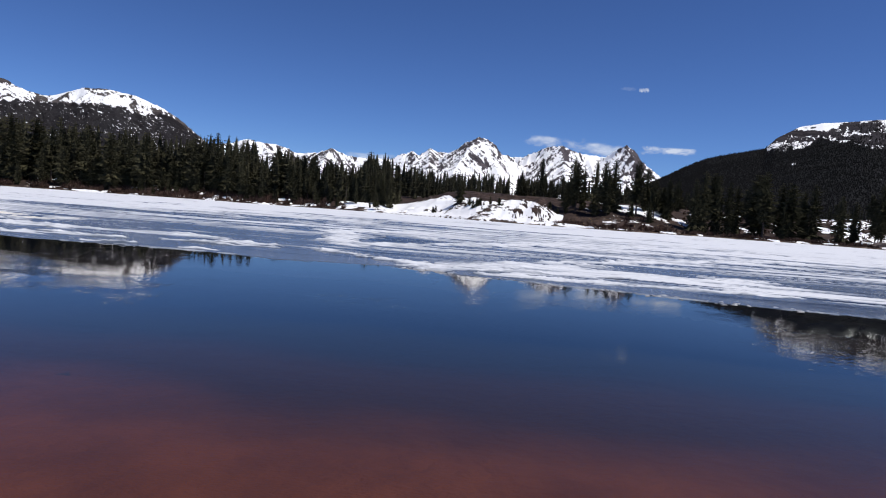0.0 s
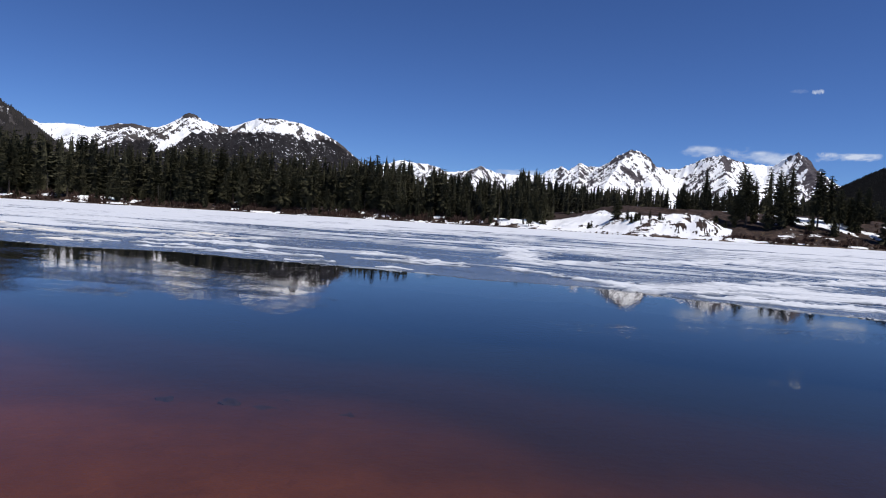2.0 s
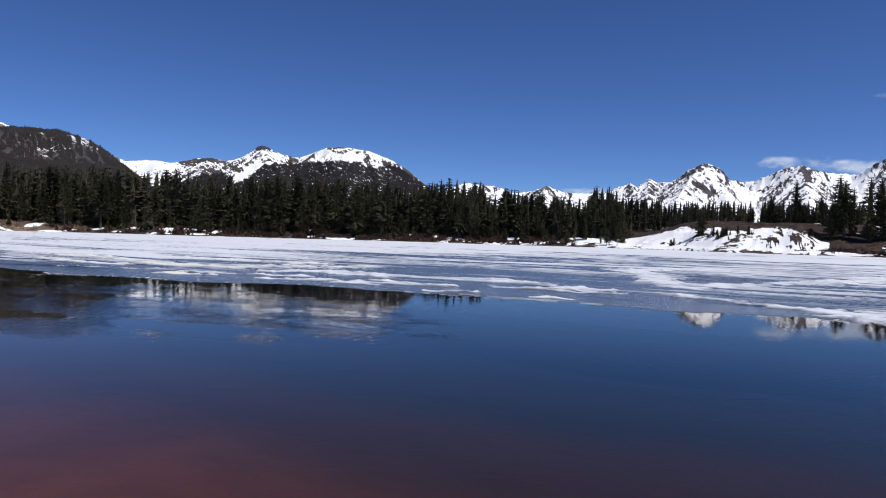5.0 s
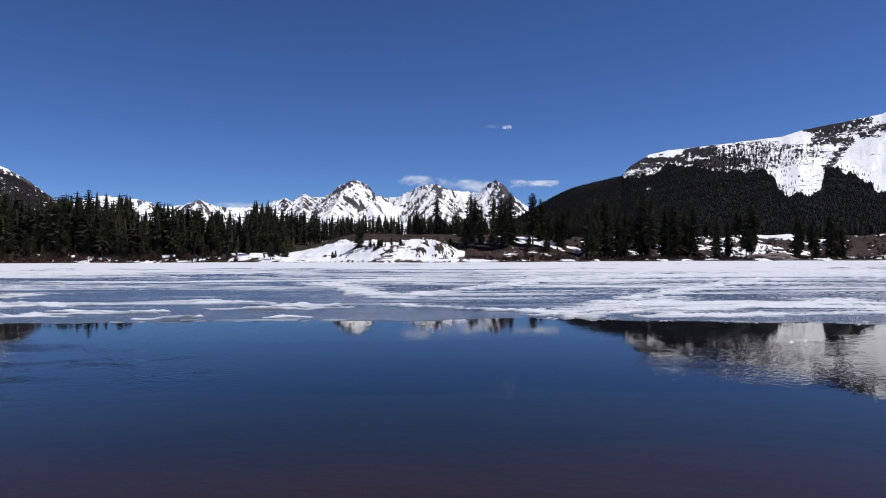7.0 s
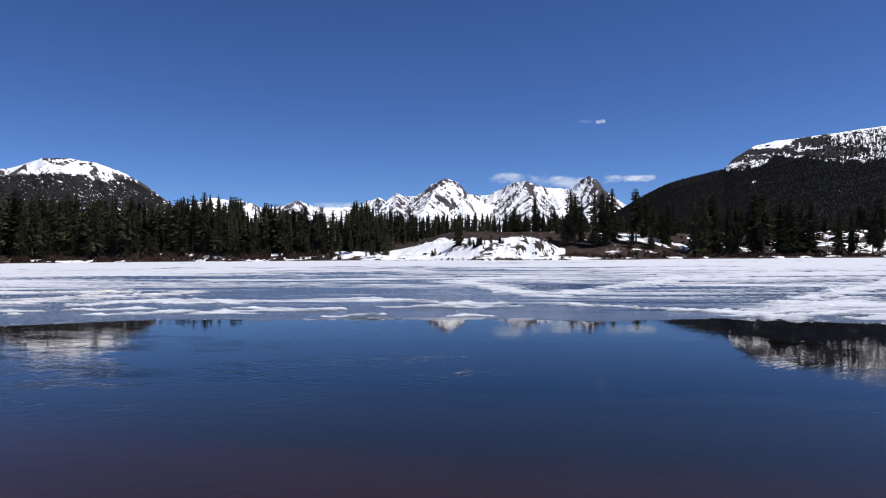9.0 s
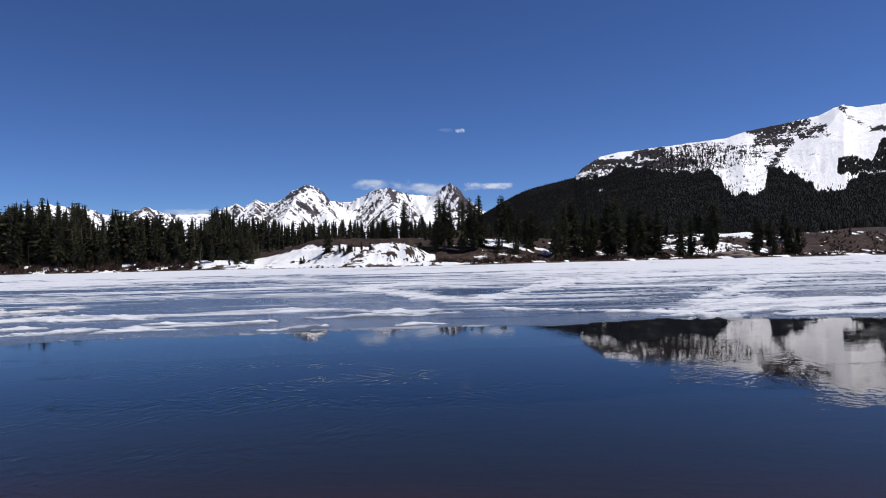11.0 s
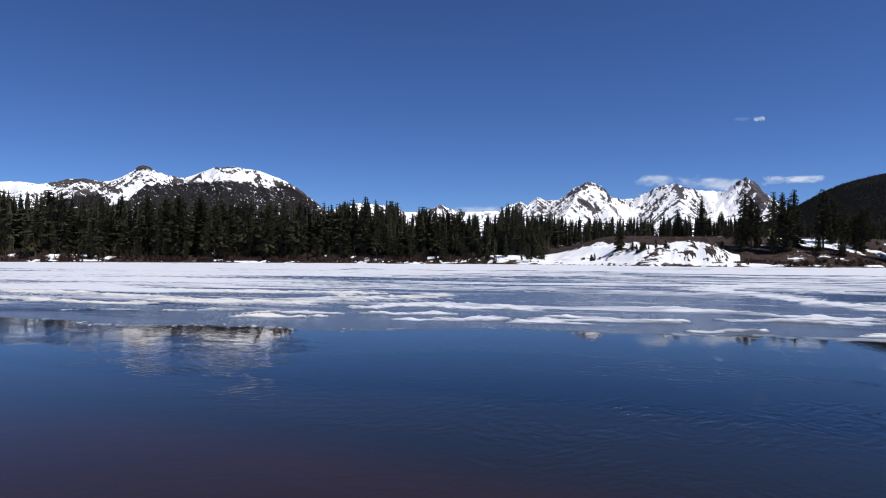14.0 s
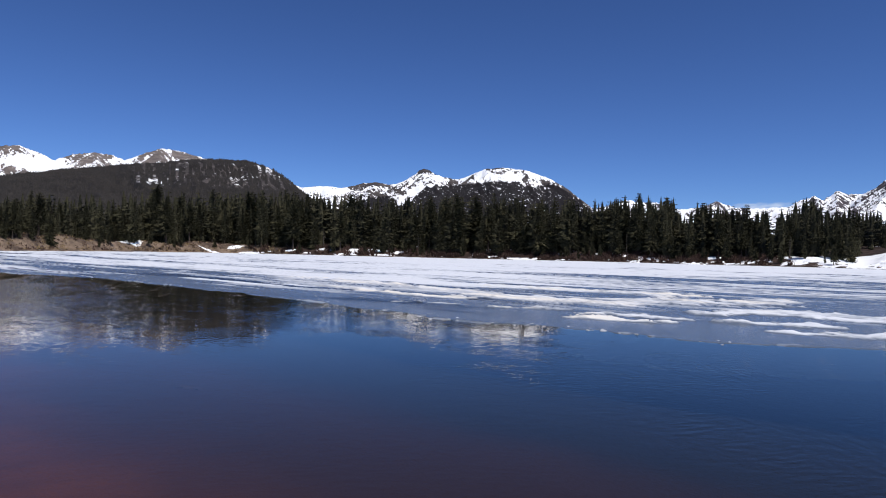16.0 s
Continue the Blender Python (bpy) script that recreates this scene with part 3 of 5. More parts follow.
def massif(name, label, mat, crest, spread, foot, seed, ribs, forest=None, snow=0.5, steep=1.5, columns=0.12, rows=74, rough=0.16, back=500, spurs=0.0, blend=0.7, jagged=0.03, scatter=None, rocky=0.7, side_ribs=0.0, marks=(), streaky=0.35, broken=0.0):
    """A mountain from its crest line: (bearing, slope of sight) pairs on ranges that spread gives by bearing; foot: range of its foot.
    spurs: spacing in degrees of the spur ridges that run down from the crest towards the foot."""
    rng = np.random.RandomState(int(seed * 10))
    b0, b1 = crest[0][0], crest[-1][0]
    bs = np.arange(b0, b1 + columns, columns)
    far = table(bs, spread)
    jag = 1 + jagged * (ridged(bs * 1.9 + seed, bs * 0 + seed, 4, 0.6) - 0.62)
    top = 1.6 + far * table(bs, crest)
    vs = np.concatenate([np.linspace(0, 1, rows), 1 + np.linspace(0.03, 1, 8)])
    V, B = np.meshgrid(vs, bs, indexing="ij")
    FAR = np.broadcast_to(far, V.shape)
    TOP = top * (1 + (jag - 1) * smooth(0.9, 1.0, V))
    R = np.where(V <= 1, foot + (FAR - foot) * V, FAR + (V - 1) * back)
    X, Y = at_bearing(B, R)
    up = np.clip(V, 0, 1)
    arc = np.radians(B) * FAR
    warp = 0.5 * fbm(arc / 260 + seed, V * 3 + seed, 3)
    g = ridged(arc / ribs + warp + seed, V * 3.0 + warp, 5, 0.55)
    big = fbm(arc / (ribs * 3) + seed * 3, V * 2 + seed, 3)
    body = TOP * up ** steep * (1 + rough * (4 * up * (1 - up)) * (2.2 * (g - 0.62) + 1.6 * (big - 0.5)))
    bare, streak = np.zeros(V.shape), g
    if spurs:
        lines = []
        peaks = [c for k, c in enumerate(crest) if 0 < k < len(crest) - 1 and c[1] >= max(crest[k - 1][1], crest[k + 1][1])]
        starts = [(b, 1.0) for b, _ in peaks] + [(b, rng.uniform(0.86, 0.97)) for b in np.arange(b0 + spurs, b1, spurs) + rng.uniform(-0.3, 0.3) * spurs]
        for b, high in starts:
            r0, r1 = table(b, spread), foot + rng.uniform(0.0, 0.35) * (table(b, spread) - foot)
            z0 = (1.6 + r0 * table(b, crest)) * high
            turn = rng.uniform(-3.2, 3.2)
            cut = r0 + (r1 - r0) * 0.45
            pts = [(b, r0 - (1 - high) * 300, z0), (b + 0.5 * turn, cut, z0 * rng.uniform(0.5, 0.62)), (b + turn, r1, z0 * 0.08)]
            xyz = [(*at_bearing(p[0], p[1]), p[2]) for p in pts]
            fl, fr = rng.uniform(0.5, 0.95, 2)
            bl, br = rng.uniform(0, 1, 2) ** 1.6
            lines += [(*xyz[0], *xyz[1], fl, fr, bl, br), (*xyz[1], *xyz[2], fl * 0.75, fr * 0.75, bl * 0.7, br * 0.7)]
            if not side_ribs:
                continue
            for p, q in zip(xyz, xyz[1:]):
                run = math.hypot(q[0] - p[0], q[1] - p[1])
                head = math.atan2(q[1] - p[1], q[0] - p[0])
                for k in range(int(run / side_ribs)):
                    t = (k + rng.uniform(0.1, 0.9)) * side_ribs / run
                    a = head + (1 if k % 2 else -1) * rng.uniform(0.55, 1.05)
                    x, y, z = (p[i] + t * (q[i] - p[i]) for i in range(3))
                    far_end = rng.uniform(90, 240)
                    lines.append((x, y, z, x + far_end * math.cos(a), y + far_end * math.sin(a), z - far_end * rng.uniform(0.6, 0.85),
                                  *rng.uniform(0.85, 1.4, 2), *(rng.uniform(0, 1, 2) ** 1.3)))
        form, bare, off, along = facets(X, Y, lines, fbm(X / 90, Y / 90, 4))
        streak = ridged(along / 46, off / 330, 4, 0.6)
        form = form + 44 * (streak - 0.62) * smooth(0, 60, off) + 26 * (fbm(X / 70 + seed, Y / 70, 4) - 0.5)
        w = blend * smooth(1.0, 0.93, V) * smooth(0, 0.1, V)
        body = np.minimum(body * (1 - w) + np.maximum(form, body * 0.72) * w, (1.6 + R * TOP / FAR * 0.985) + 9e9 * (V > 0.985))
    Z = np.where(V <= 1, body, TOP * (1 - 0.75 * (V - 1))) - 4
    sight = (Z - 1.6) / R
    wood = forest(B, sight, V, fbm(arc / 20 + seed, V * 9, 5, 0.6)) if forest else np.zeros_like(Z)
    depth = (snow(B, sight, V) if callable(snow) else np.full(Z.shape, snow)) - 0.30 * (bare - 0.35) - streaky * (streak - 0.64) - rocky * (fbm(X / 130 + seed, Y / 130 + Z / 60, 5, 0.6) - 0.5)
    if broken:
        depth = depth - broken * (fbm(B * 6.5 + seed + sight * 200, sight * 300 - B * 1.6, 4, 0.75) - 0.5)
    if marks:
        depth = depth + strokes(B, sight, marks, seed)
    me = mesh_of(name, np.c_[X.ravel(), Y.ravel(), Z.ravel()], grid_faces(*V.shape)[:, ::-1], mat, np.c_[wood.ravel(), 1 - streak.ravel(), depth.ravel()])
    tagged(new(name, me), label, "mountain", kind="structure")
    return X, Y, Z, wood, V, scatter(B, sight) if scatter else wood


def cones(n_sides=4):
    """A far spruce: two ragged stacked skirts, one metre high."""
    v, f = [], []
    for z0, z1, r in ((0.04, 0.66, 0.2), (0.42, 1.0, 0.13)):
        k = len(v)
        v.append((0, 0, z1))
        for i in range(n_sides):
            a = 2 * math.pi * (i + z0) / n_sides
            v.append((r * math.cos(a), r * math.sin(a), z0 - 0.06 * (i % 2)))
        f += [(k, k + 1 + i, k + 1 + (i + 1) % n_sides) for i in range(n_sides)]
    return np.array(v), np.array(f)


def joined(proto_v, proto_f, places, heights, widths, turns):
    n, k = len(places), len(proto_v)
    c, s = np.cos(turns)[:, None], np.sin(turns)[:, None]
    x, y, z = proto_v.T
    v = np.empty((n, k, 3))
    v[..., 0] = (x * c - y * s) * widths[:, None] + places[:, 0:1]
    v[..., 1] = (x * s + y * c) * widths[:, None] + places[:, 1:2]
    v[..., 2] = z * heights[:, None] + places[:, 2:3]
    f = proto_f[None] + (np.arange(n) * k)[:, None, None]
    return v.reshape(-1, 3), f.reshape(-1, 3)


def slope_forest(name, label, grid, count, seed, low=10, high=19, floor=0.0, mat=None):
    X, Y, Z, wood, V = grid[:5]
    rng = np.random.RandomState(seed)
    w = np.where((V <= 1.0) & (Z > floor), np.clip(wood, 0, 1) ** 1.5, 0)
    w = w * np.hypot(X, Y)                 # a fan of columns widens with range
    pick = rng.choice(w.size, count, p=(w / w.sum()).ravel())
    gap = np.hypot(np.gradient(X, axis=1), np.gradient(Y, axis=1)).ravel()[pick]
    step = np.hypot(np.gradient(X, axis=0), np.gradient(Y, axis=0)).ravel()[pick]
    a = rng.uniform(-0.5, 0.5, (count, 2))
    b = np.arctan2(X.ravel()[pick] - HUB[0], Y.ravel()[pick] - HUB[1])
    x = X.ravel()[pick] + a[:, 0] * gap * np.cos(b) + a[:, 1] * step * np.sin(b)
    y = Y.ravel()[pick] - a[:, 0] * gap * np.sin(b) + a[:, 1] * step * np.cos(b)
    rise = np.gradient(Z, axis=0).ravel()[pick]
    z = Z.ravel()[pick] + a[:, 1] * rise - 1.0
    h = rng.uniform(low, high, count)
    v, f = joined(*cones(), np.c_[x, y, z], h, h * rng.uniform(0.9, 1.35, count), rng.uniform(0, 6.3, count))
    tone = np.repeat(rng.uniform(0, 1, count), len(v) // count)
    tagged(new(name, mesh_of(name, v, f, mat or NEEDLES_FAR, np.c_[tone, tone, tone])), label, "forest", kind="stuff")


def band(b, sight, rows_low, rows_high, n, soft=0.012, wander=0.03):
    lo, hi = table(b, rows_low), table(b, rows_high)
    s = sight + wander * (n - 0.5)
    return smooth(lo - soft, lo, s) * smooth(hi + soft, hi - soft * 0.2, s)


# snowy range in the middle
MIDDLE = [(-30, 0.062), (-28.4, 0.0735), (-27.2, 0.0790), (-26.2, 0.0845), (-25.3, 0.0805), (-24.2, 0.0800), (-23.4, 0.0785), (-22.2, 0.0700), (-20.8, 0.0730), (-19.5, 0.0825), (-18.2, 0.0735), (-17.0, 0.0705), (-15.8, 0.0728), (-14.4, 0.0740),
          (-13.5, 0.0825), (-12.7, 0.0870), (-12.1, 0.0820), (-11.2, 0.0930), (-10.5, 0.0880), (-9.5, 0.0885), (-8.8, 0.0965), (-8.2, 0.1060), (-7.3, 0.1142), (-6.4, 0.1125), (-5.7, 0.1045),
          (-5.0, 0.0905), (-3.7, 0.0878), (-2.4, 0.0974), (-0.9, 0.1090), (-0.3, 0.1105), (0.6, 0.1050), (1.6, 0.0985), (3.4, 0.0958), (4.3, 0.1085), (5.1, 0.1145),
          (5.8, 0.1060), (6.4, 0.0920), (8.0, 0.0709), (11, 0.05)]
MIDDLE_MARKS = [(-7.6, 0.083, -6.2, 0.072, 0.34, -0.38), (-8.6, 0.097, -6.6, 0.114, 0.12, -0.22), (-6.3, 0.112, -5.0, 0.094, 0.18, -0.45), (-6.9, 0.105, -6.0, 0.09, 0.3, 0.3), (-0.2, 0.109, 0.2, 0.090, 0.26, -0.6),
                (5.4, 0.113, 6.3, 0.086, 0.42, -0.6), (4.4, 0.104, 5.2, 0.113, 0.14, -0.45), (2.0, 0.09, 3.6, 0.082, 0.4, 0.3), (-11.3, 0.09, -10.8, 0.075, 0.25, -0.3), (-3.6, 0.084, -1.6, 0.092, 0.35, 0.25)]
massif("snowy_range", "far snow-covered rocky peaks under blue sky", ROCKY, MIDDLE, [(-30, 4250), (-10, 4300), (-7.3, 4050), (-4, 4350), (0, 4150), (3, 4350), (5.1, 4100), (11, 4300)], 2600, 3.1, 210,
       snow=lambda b, s, v: 0.66 - 0.22 * smooth(4.2, 5.0, b) * smooth(8, 6.5, b) - 0.08 * smooth(0.90, 0.99, v) * smooth(0.35, 0.6, fbm(b * 1.3, v * 4, 4)),
       steep=1.35, columns=0.062, rows=150, rough=0.27, spurs=1.7, blend=0.9, jagged=0.055, rocky=0.35, side_ribs=120.0, marks=MIDDLE_MARKS, streaky=1.35, broken=1.2)

# dome with a rock knob on the left
DOME = [(-58, 0.090), (-53.8, 0.0925), (-52.2, 0.0958), (-51.2, 0.0965), (-50.4, 0.0945), (-49.4, 0.0985), (-48.5, 0.1030), (-47.4, 0.1048), (-46.4, 0.1018), (-45.6, 0.1036), (-44.9, 0.1098), (-44.1, 0.1185), (-43.8, 0.1246), (-43.4, 0.1268), (-42.9, 0.1256), (-42.5, 0.1202), (-41.7, 0.1157), (-40.7, 0.1122),
        (-39.9, 0.1155), (-39.1, 0.1216), (-38.1, 0.1292), (-36.6, 0.1310), (-34.7, 0.1271), (-32.8, 0.1164), (-31.3, 0.1015), (-29.9, 0.0826), (-27, 0.045)]
DOME_TREES = [(-58, 0.03), (-50, 0.062), (-48, 0.077), (-46, 0.080), (-45.1, 0.072), (-44.4, 0.077), (-43.6, 0.096), (-41.3, 0.100), (-39.2, 0.103), (-37.1, 0.107), (-35.4, 0.107), (-34.7, 0.100), (-33.5, 0.101), (-32.3, 0.102), (-31.3, 0.095), (-30, 0.077), (-28, 0.05)]
DOME_MARKS = [(-43.9, 0.1240, -42.8, 0.1236, 0.30, -1.20), (-37.7, 0.1245, -36.4, 0.1235, 0.09, -0.50), (-35.7, 0.1255, -34.8, 0.123, 0.08, -0.50), (-38.0, 0.1295, -36.2, 0.1305, 0.08, -0.8), (-43.6, 0.099, -45.2, 0.076, 0.34, 0.90), (-49.4, 0.095, -47.3, 0.1015, 0.27, -0.43), (-52.8, 0.086, -49.8, 0.088, 0.40, 0.40), (-46.8, 0.098, -45, 0.089, 0.19, -0.34), (-48, 0.089, -46.4, 0.084, 0.15, -0.31), (-41.6, 0.107, -38.8, 0.106, 0.19, -0.28), (-34.6, 0.117, -32.3, 0.099, 0.14, -0.37), (-33.6, 0.114, -31.2, 0.094, 0.12, -0.43), (-42.6, 0.113, -41.4, 0.11, 0.20, 0.35)]
grid = massif("dome_mountain", "snow-topped dome mountain with dark forest on its flank", DOME_ROCK, DOME, [(-58, 2900), (-45, 2700), (-36, 2500), (-27, 2300)], 1300, 8.4, 150,
              forest=lambda b, s, v, n: band(b, s, [(-60, -1), (-20, -1)], DOME_TREES, n, 0.004, 0.012) * (1 - 0.95 * smooth(0.625 - 0.05 * smooth(-36.5, -34, b), 0.69 - 0.05 * smooth(-36.5, -34, b), fbm(b * 5 + s * 420, s * 1250, 4, 0.65))) * (1 - smooth(0.5, 0.2, np.hypot((b + 44.4 - (s - 0.087) * 70) / 0.5, (s - 0.087) * 57.3 / 1.2) - 0.6)),
              snow=lambda b, s, v: 0.46 + 0.06 * smooth(-43, -47, b) + 0.14 * smooth(0.104, 0.118, s) - 0.08 * smooth(-33.4, -31.6, b),
              steep=1.2, rough=0.14, spurs=2.4, blend=0.55, jagged=0.02, rocky=0.55, columns=0.06, rows=150, marks=DOME_MARKS, streaky=0.8, broken=1.0)
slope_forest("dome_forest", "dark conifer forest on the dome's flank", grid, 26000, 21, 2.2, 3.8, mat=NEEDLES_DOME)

# wooded hill on the far left, with rock outcrops
WOODED = [(-84, 0.06), (-75.1, 0.0871), (-71.7, 0.0993), (-67.9, 0.1106), (-63.9, 0.1214), (-61.5, 0.1276), (-59.7, 0.1290), (-57.9, 0.1293), (-56.5, 0.1226), (-55.2, 0.1108),
          (-53.8, 0.0921), (-53.0, 0.0819), (-50, 0.04)]
grid = massif("wooded_hill", "dark wooded hill with grey rock outcrops", GREY, WOODED, [(-84, 1500), (-50, 1350)], 560, 5.7, 80,
              forest=lambda b, s, v, n: 1 - 0.97 * smooth(0.47, 0.57, fbm(b * 7.0, s * 105, 4, 0.65)) * smooth(-69, -66, b) * smooth(-53, -55, b) * smooth(0.075, 0.09, s) * smooth(0.126, 0.118, s), snow=0.12, steep=0.95, rough=0.12, columns=0.15)
slope_forest("hill_forest", "dense dark conifers on the wooded hill", grid, 30000, 22, 2.4, 4.2, mat=NEEDLES_HILL)

# bare snowy range behind it
LEFT = [(-86, 0.10), (-80, 0.115), (-75.2, 0.1222), (-74.0, 0.1251), (-72.6, 0.1168), (-71.8, 0.1100), (-70.6, 0.1194), (-69.1, 0.1247), (-67.9, 0.1220), (-67.1, 0.1164), (-65.8, 0.1274),
        (-64.5, 0.1369), (-63.1, 0.1342), (-61.5, 0.1276), (-58, 0.11), (-54, 0.095), (-50, 0.07)]
massif("bare_range", "far brown mountains streaked with snow", BROWN, LEFT, [(-86, 4200), (-50, 4000)], 2400, 6.6, 170, snow=0.45, steep=1.2, columns=0.075, rows=120, rough=0.2, spurs=2.2, blend=0.85, rocky=0.45, side_ribs=130.0, streaky=1.0,
       marks=[(-75.2, 0.121, -72.9, 0.112, 0.5, -0.22), (-70.9, 0.117, -68.2, 0.119, 0.4, -0.25), (-65.3, 0.132, -63.4, 0.127, 0.3, -0.22), (-67.8, 0.118, -66.2, 0.114, 0.3, 0.35), (-74.5, 0.106, -71.5, 0.103, 0.6, 0.4)])

# snowy mountain on the right
RIGHT = [(5, 0.04), (8.0, 0.0692), (10.0, 0.0884), (11.5, 0.1010), (13.4, 0.1090), (15.6, 0.1165), (16.3, 0.1306), (17.8, 0.1461), (19.2, 0.1506), (21.6, 0.1531), (23.4, 0.1551),
         (25.7, 0.1579), (27.5, 0.1594), (28.8, 0.1662), (30.1, 0.1689), (32.3, 0.1739), (33.9, 0.1777), (34.9, 0.1856), (35.5, 0.1882), (36.3, 0.1827), (37.8, 0.1830), (39.4, 0.1846),
         (40.8, 0.1889), (42.2, 0.1880), (43.9, 0.1821), (48, 0.17), (56, 0.14)]
TREELINE = [(5, 0.2), (15.2, 0.2), (15.7, 0.113), (17, 0.112), (18.6, 0.118), (19.5, 0.126), (20.8, 0.125), (21.8, 0.122), (22.3, 0.117), (23.8, 0.1125), (25.2, 0.113), (26.3, 0.110), (27.0, 0.104), (27.3, 0.087), (28.0, 0.080), (29.5, 0.0755), (30.2, 0.08),
            (30.45, 0.110), (31.3, 0.1065), (32.3, 0.0975), (33.3, 0.0905), (33.6, 0.075), (35.5, 0.0725), (35.7, 0.087), (36.5, 0.094), (37.7, 0.095), (39.5, 0.090), (43.4, 0.085), (56, 0.08)]
UPPER_WOOD = [(34.8, 0.05), (35.1, 0.116), (36.3, 0.117), (37.2, 0.109), (37.6, 0.126), (37.9, 0.139), (39.3, 0.1375), (40.7, 0.129), (42.1, 0.119), (43.1, 0.108), (43.8, 0.10), (46, 0.05)]
CLEARINGS = [(17.8, 0.0955, 0.32, 0.0035), (38.7, 0.067, 0.8, 0.0025), (41.8, 0.068, 1.1, 0.0035), (16.2, 0.082, 0.2, 0.002), (23.5, 0.078, 0.15, 0.002), (40.0, 0.098, 2.2, 0.0022), (43.3, 0.099, 1.0, 0.002)]
RIGHT_MARKS = [(29.3, 0.1655, 33.0, 0.1690, 0.34, -0.74), (30.2, 0.1600, 34.1, 0.1590, 0.46, -0.70), (29.9, 0.1530, 32.0, 0.1460, 0.40, -0.64), (31.7, 0.1420, 30.7, 0.1130, 0.30, -0.56), (32.6, 0.152, 33.6, 0.149, 0.2, -0.7), (35.4, 0.183, 35.9, 0.171, 0.14, -0.56),
               (35.8, 0.171, 36.8, 0.155, 0.16, -0.52), (37.0, 0.1535, 39.3, 0.1465, 0.15, -0.62), (39.3, 0.1465, 41.4, 0.136, 0.12, -0.56), (41.4, 0.136, 43.8, 0.118, 0.14, -0.56), (41.5, 0.1816, 44.0, 0.1755, 0.18, -0.62),
               (42.0, 0.1674, 44.0, 0.1640, 0.12, -0.62), (42.8, 0.1340, 44.2, 0.1310, 0.16, -0.56), (34.3, 0.151, 34.6, 0.1495, 0.1, -0.56)]
RIGHT_MARKS += [(20.7, 0.1450, 22.4, 0.1455, 0.42, -0.7), (19.9, 0.137, 23.4, 0.121, 0.22, -0.7), (17.2, 0.138, 20.6, 0.133, 0.22, -0.75), (16.6, 0.126, 19.0, 0.128, 0.16, -0.6), (22.6, 0.133, 25.0, 0.128, 0.3, -0.6), (16.0, 0.122, 17.6, 0.142, 0.16, -0.5), (21.4, 0.134, 24.6, 0.121, 0.10, -0.6),
                (32.2, 0.127, 34.4, 0.124, 0.06, -0.4), (35.2, 0.1895, 38.2, 0.1825, 0.05, -0.6), (38.5, 0.161, 39.5, 0.158, 0.05, -0.5), (40.6, 0.1875, 38.9, 0.182, 0.07, -0.5)]


def right_wood(b, s, v, n):
    wood = band(b, s, [(0, -1), (60, -1)], TREELINE, n, 0.005, 0.018)
    upper = band(b, s, [(34, 0.102), (37, 0.101), (40, 0.099), (44, 0.088)], UPPER_WOOD, n, 0.004, 0.014) * smooth(0.74, 0.62, fbm(b * 11, s * 330, 4, 0.65))
    wood = np.maximum(wood, upper)
    for b0, s0, wide, high in CLEARINGS:
        wood = wood * (1 - np.exp(-((b - b0) / wide) ** 2 - ((s - s0) / high) ** 2 - 7 * np.abs(n - 0.5)))
    return wood


def cliff_zone(b, s):
    """The steep band of ribs between the forest and the crest."""
    return smooth(20.5, 23, b) * smooth(31.5, 29.5, b) * smooth(0.112, 0.120, s) * smooth(-0.002, -0.007, s - table(b, RIGHT) + 0.016 * smooth(26.5, 29, b))


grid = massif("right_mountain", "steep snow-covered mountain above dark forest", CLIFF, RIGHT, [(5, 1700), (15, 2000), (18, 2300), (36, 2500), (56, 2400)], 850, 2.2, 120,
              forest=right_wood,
              scatter=lambda b, s: 0.9 * smooth(0.42, 0.62, fbm(b * 9, s * 190, 4, 0.65)) * cliff_zone(b, s) * smooth(31, 26, b) + 0.5 * smooth(0.45, 0.6, fbm(b * 14, s * 150, 4, 0.65)) * smooth(15.6, 17, b) * smooth(0.016, 0.003, s - table(b, TREELINE)) + 0.25 * smooth(0.5, 0.66, fbm(b * 8, s * 90, 4, 0.65)) * smooth(20, 28, b) * smooth(31, 29, b) * smooth(0.07, 0.08, s) * smooth(0.12, 0.11, s),
              snow=lambda b, s, v: 0.72 + 0.16 * smooth(30, 33, b) - 0.10 * smooth(26, 22, b) - (0.50 - 0.14 * smooth(27, 30, b)) * smooth(0.44, 0.60, fbm(b * 11, s * 210, 4, 0.65)) * cliff_zone(b, s)
              - 0.44 * smooth(15.4, 16.2, b) * smooth(24.5, 19.5, b) * smooth(0.46, 0.62, fbm(b * 1.6, s * 460, 5, 0.65)) * smooth(-0.002, -0.006, s - table(b, RIGHT)),
              steep=1.1, rough=0.02, columns=0.06, rows=170, spurs=6.0, blend=0.2, jagged=0.008, rocky=0.5, marks=RIGHT_MARKS, streaky=0.25)
slope_forest("right_forest", "dark conifer forest below the snow line", grid, 80000, 23, 3, 5.2, mat=NEEDLES_SLOPE_SHADED)
slope_forest("cliff_trees", "scattered dark conifers on the snowy cliff", (*grid[:3], grid[5], grid[4]), 9000, 24, 3.2, 6.5, mat=NEEDLES_SLOPE_SHADED)

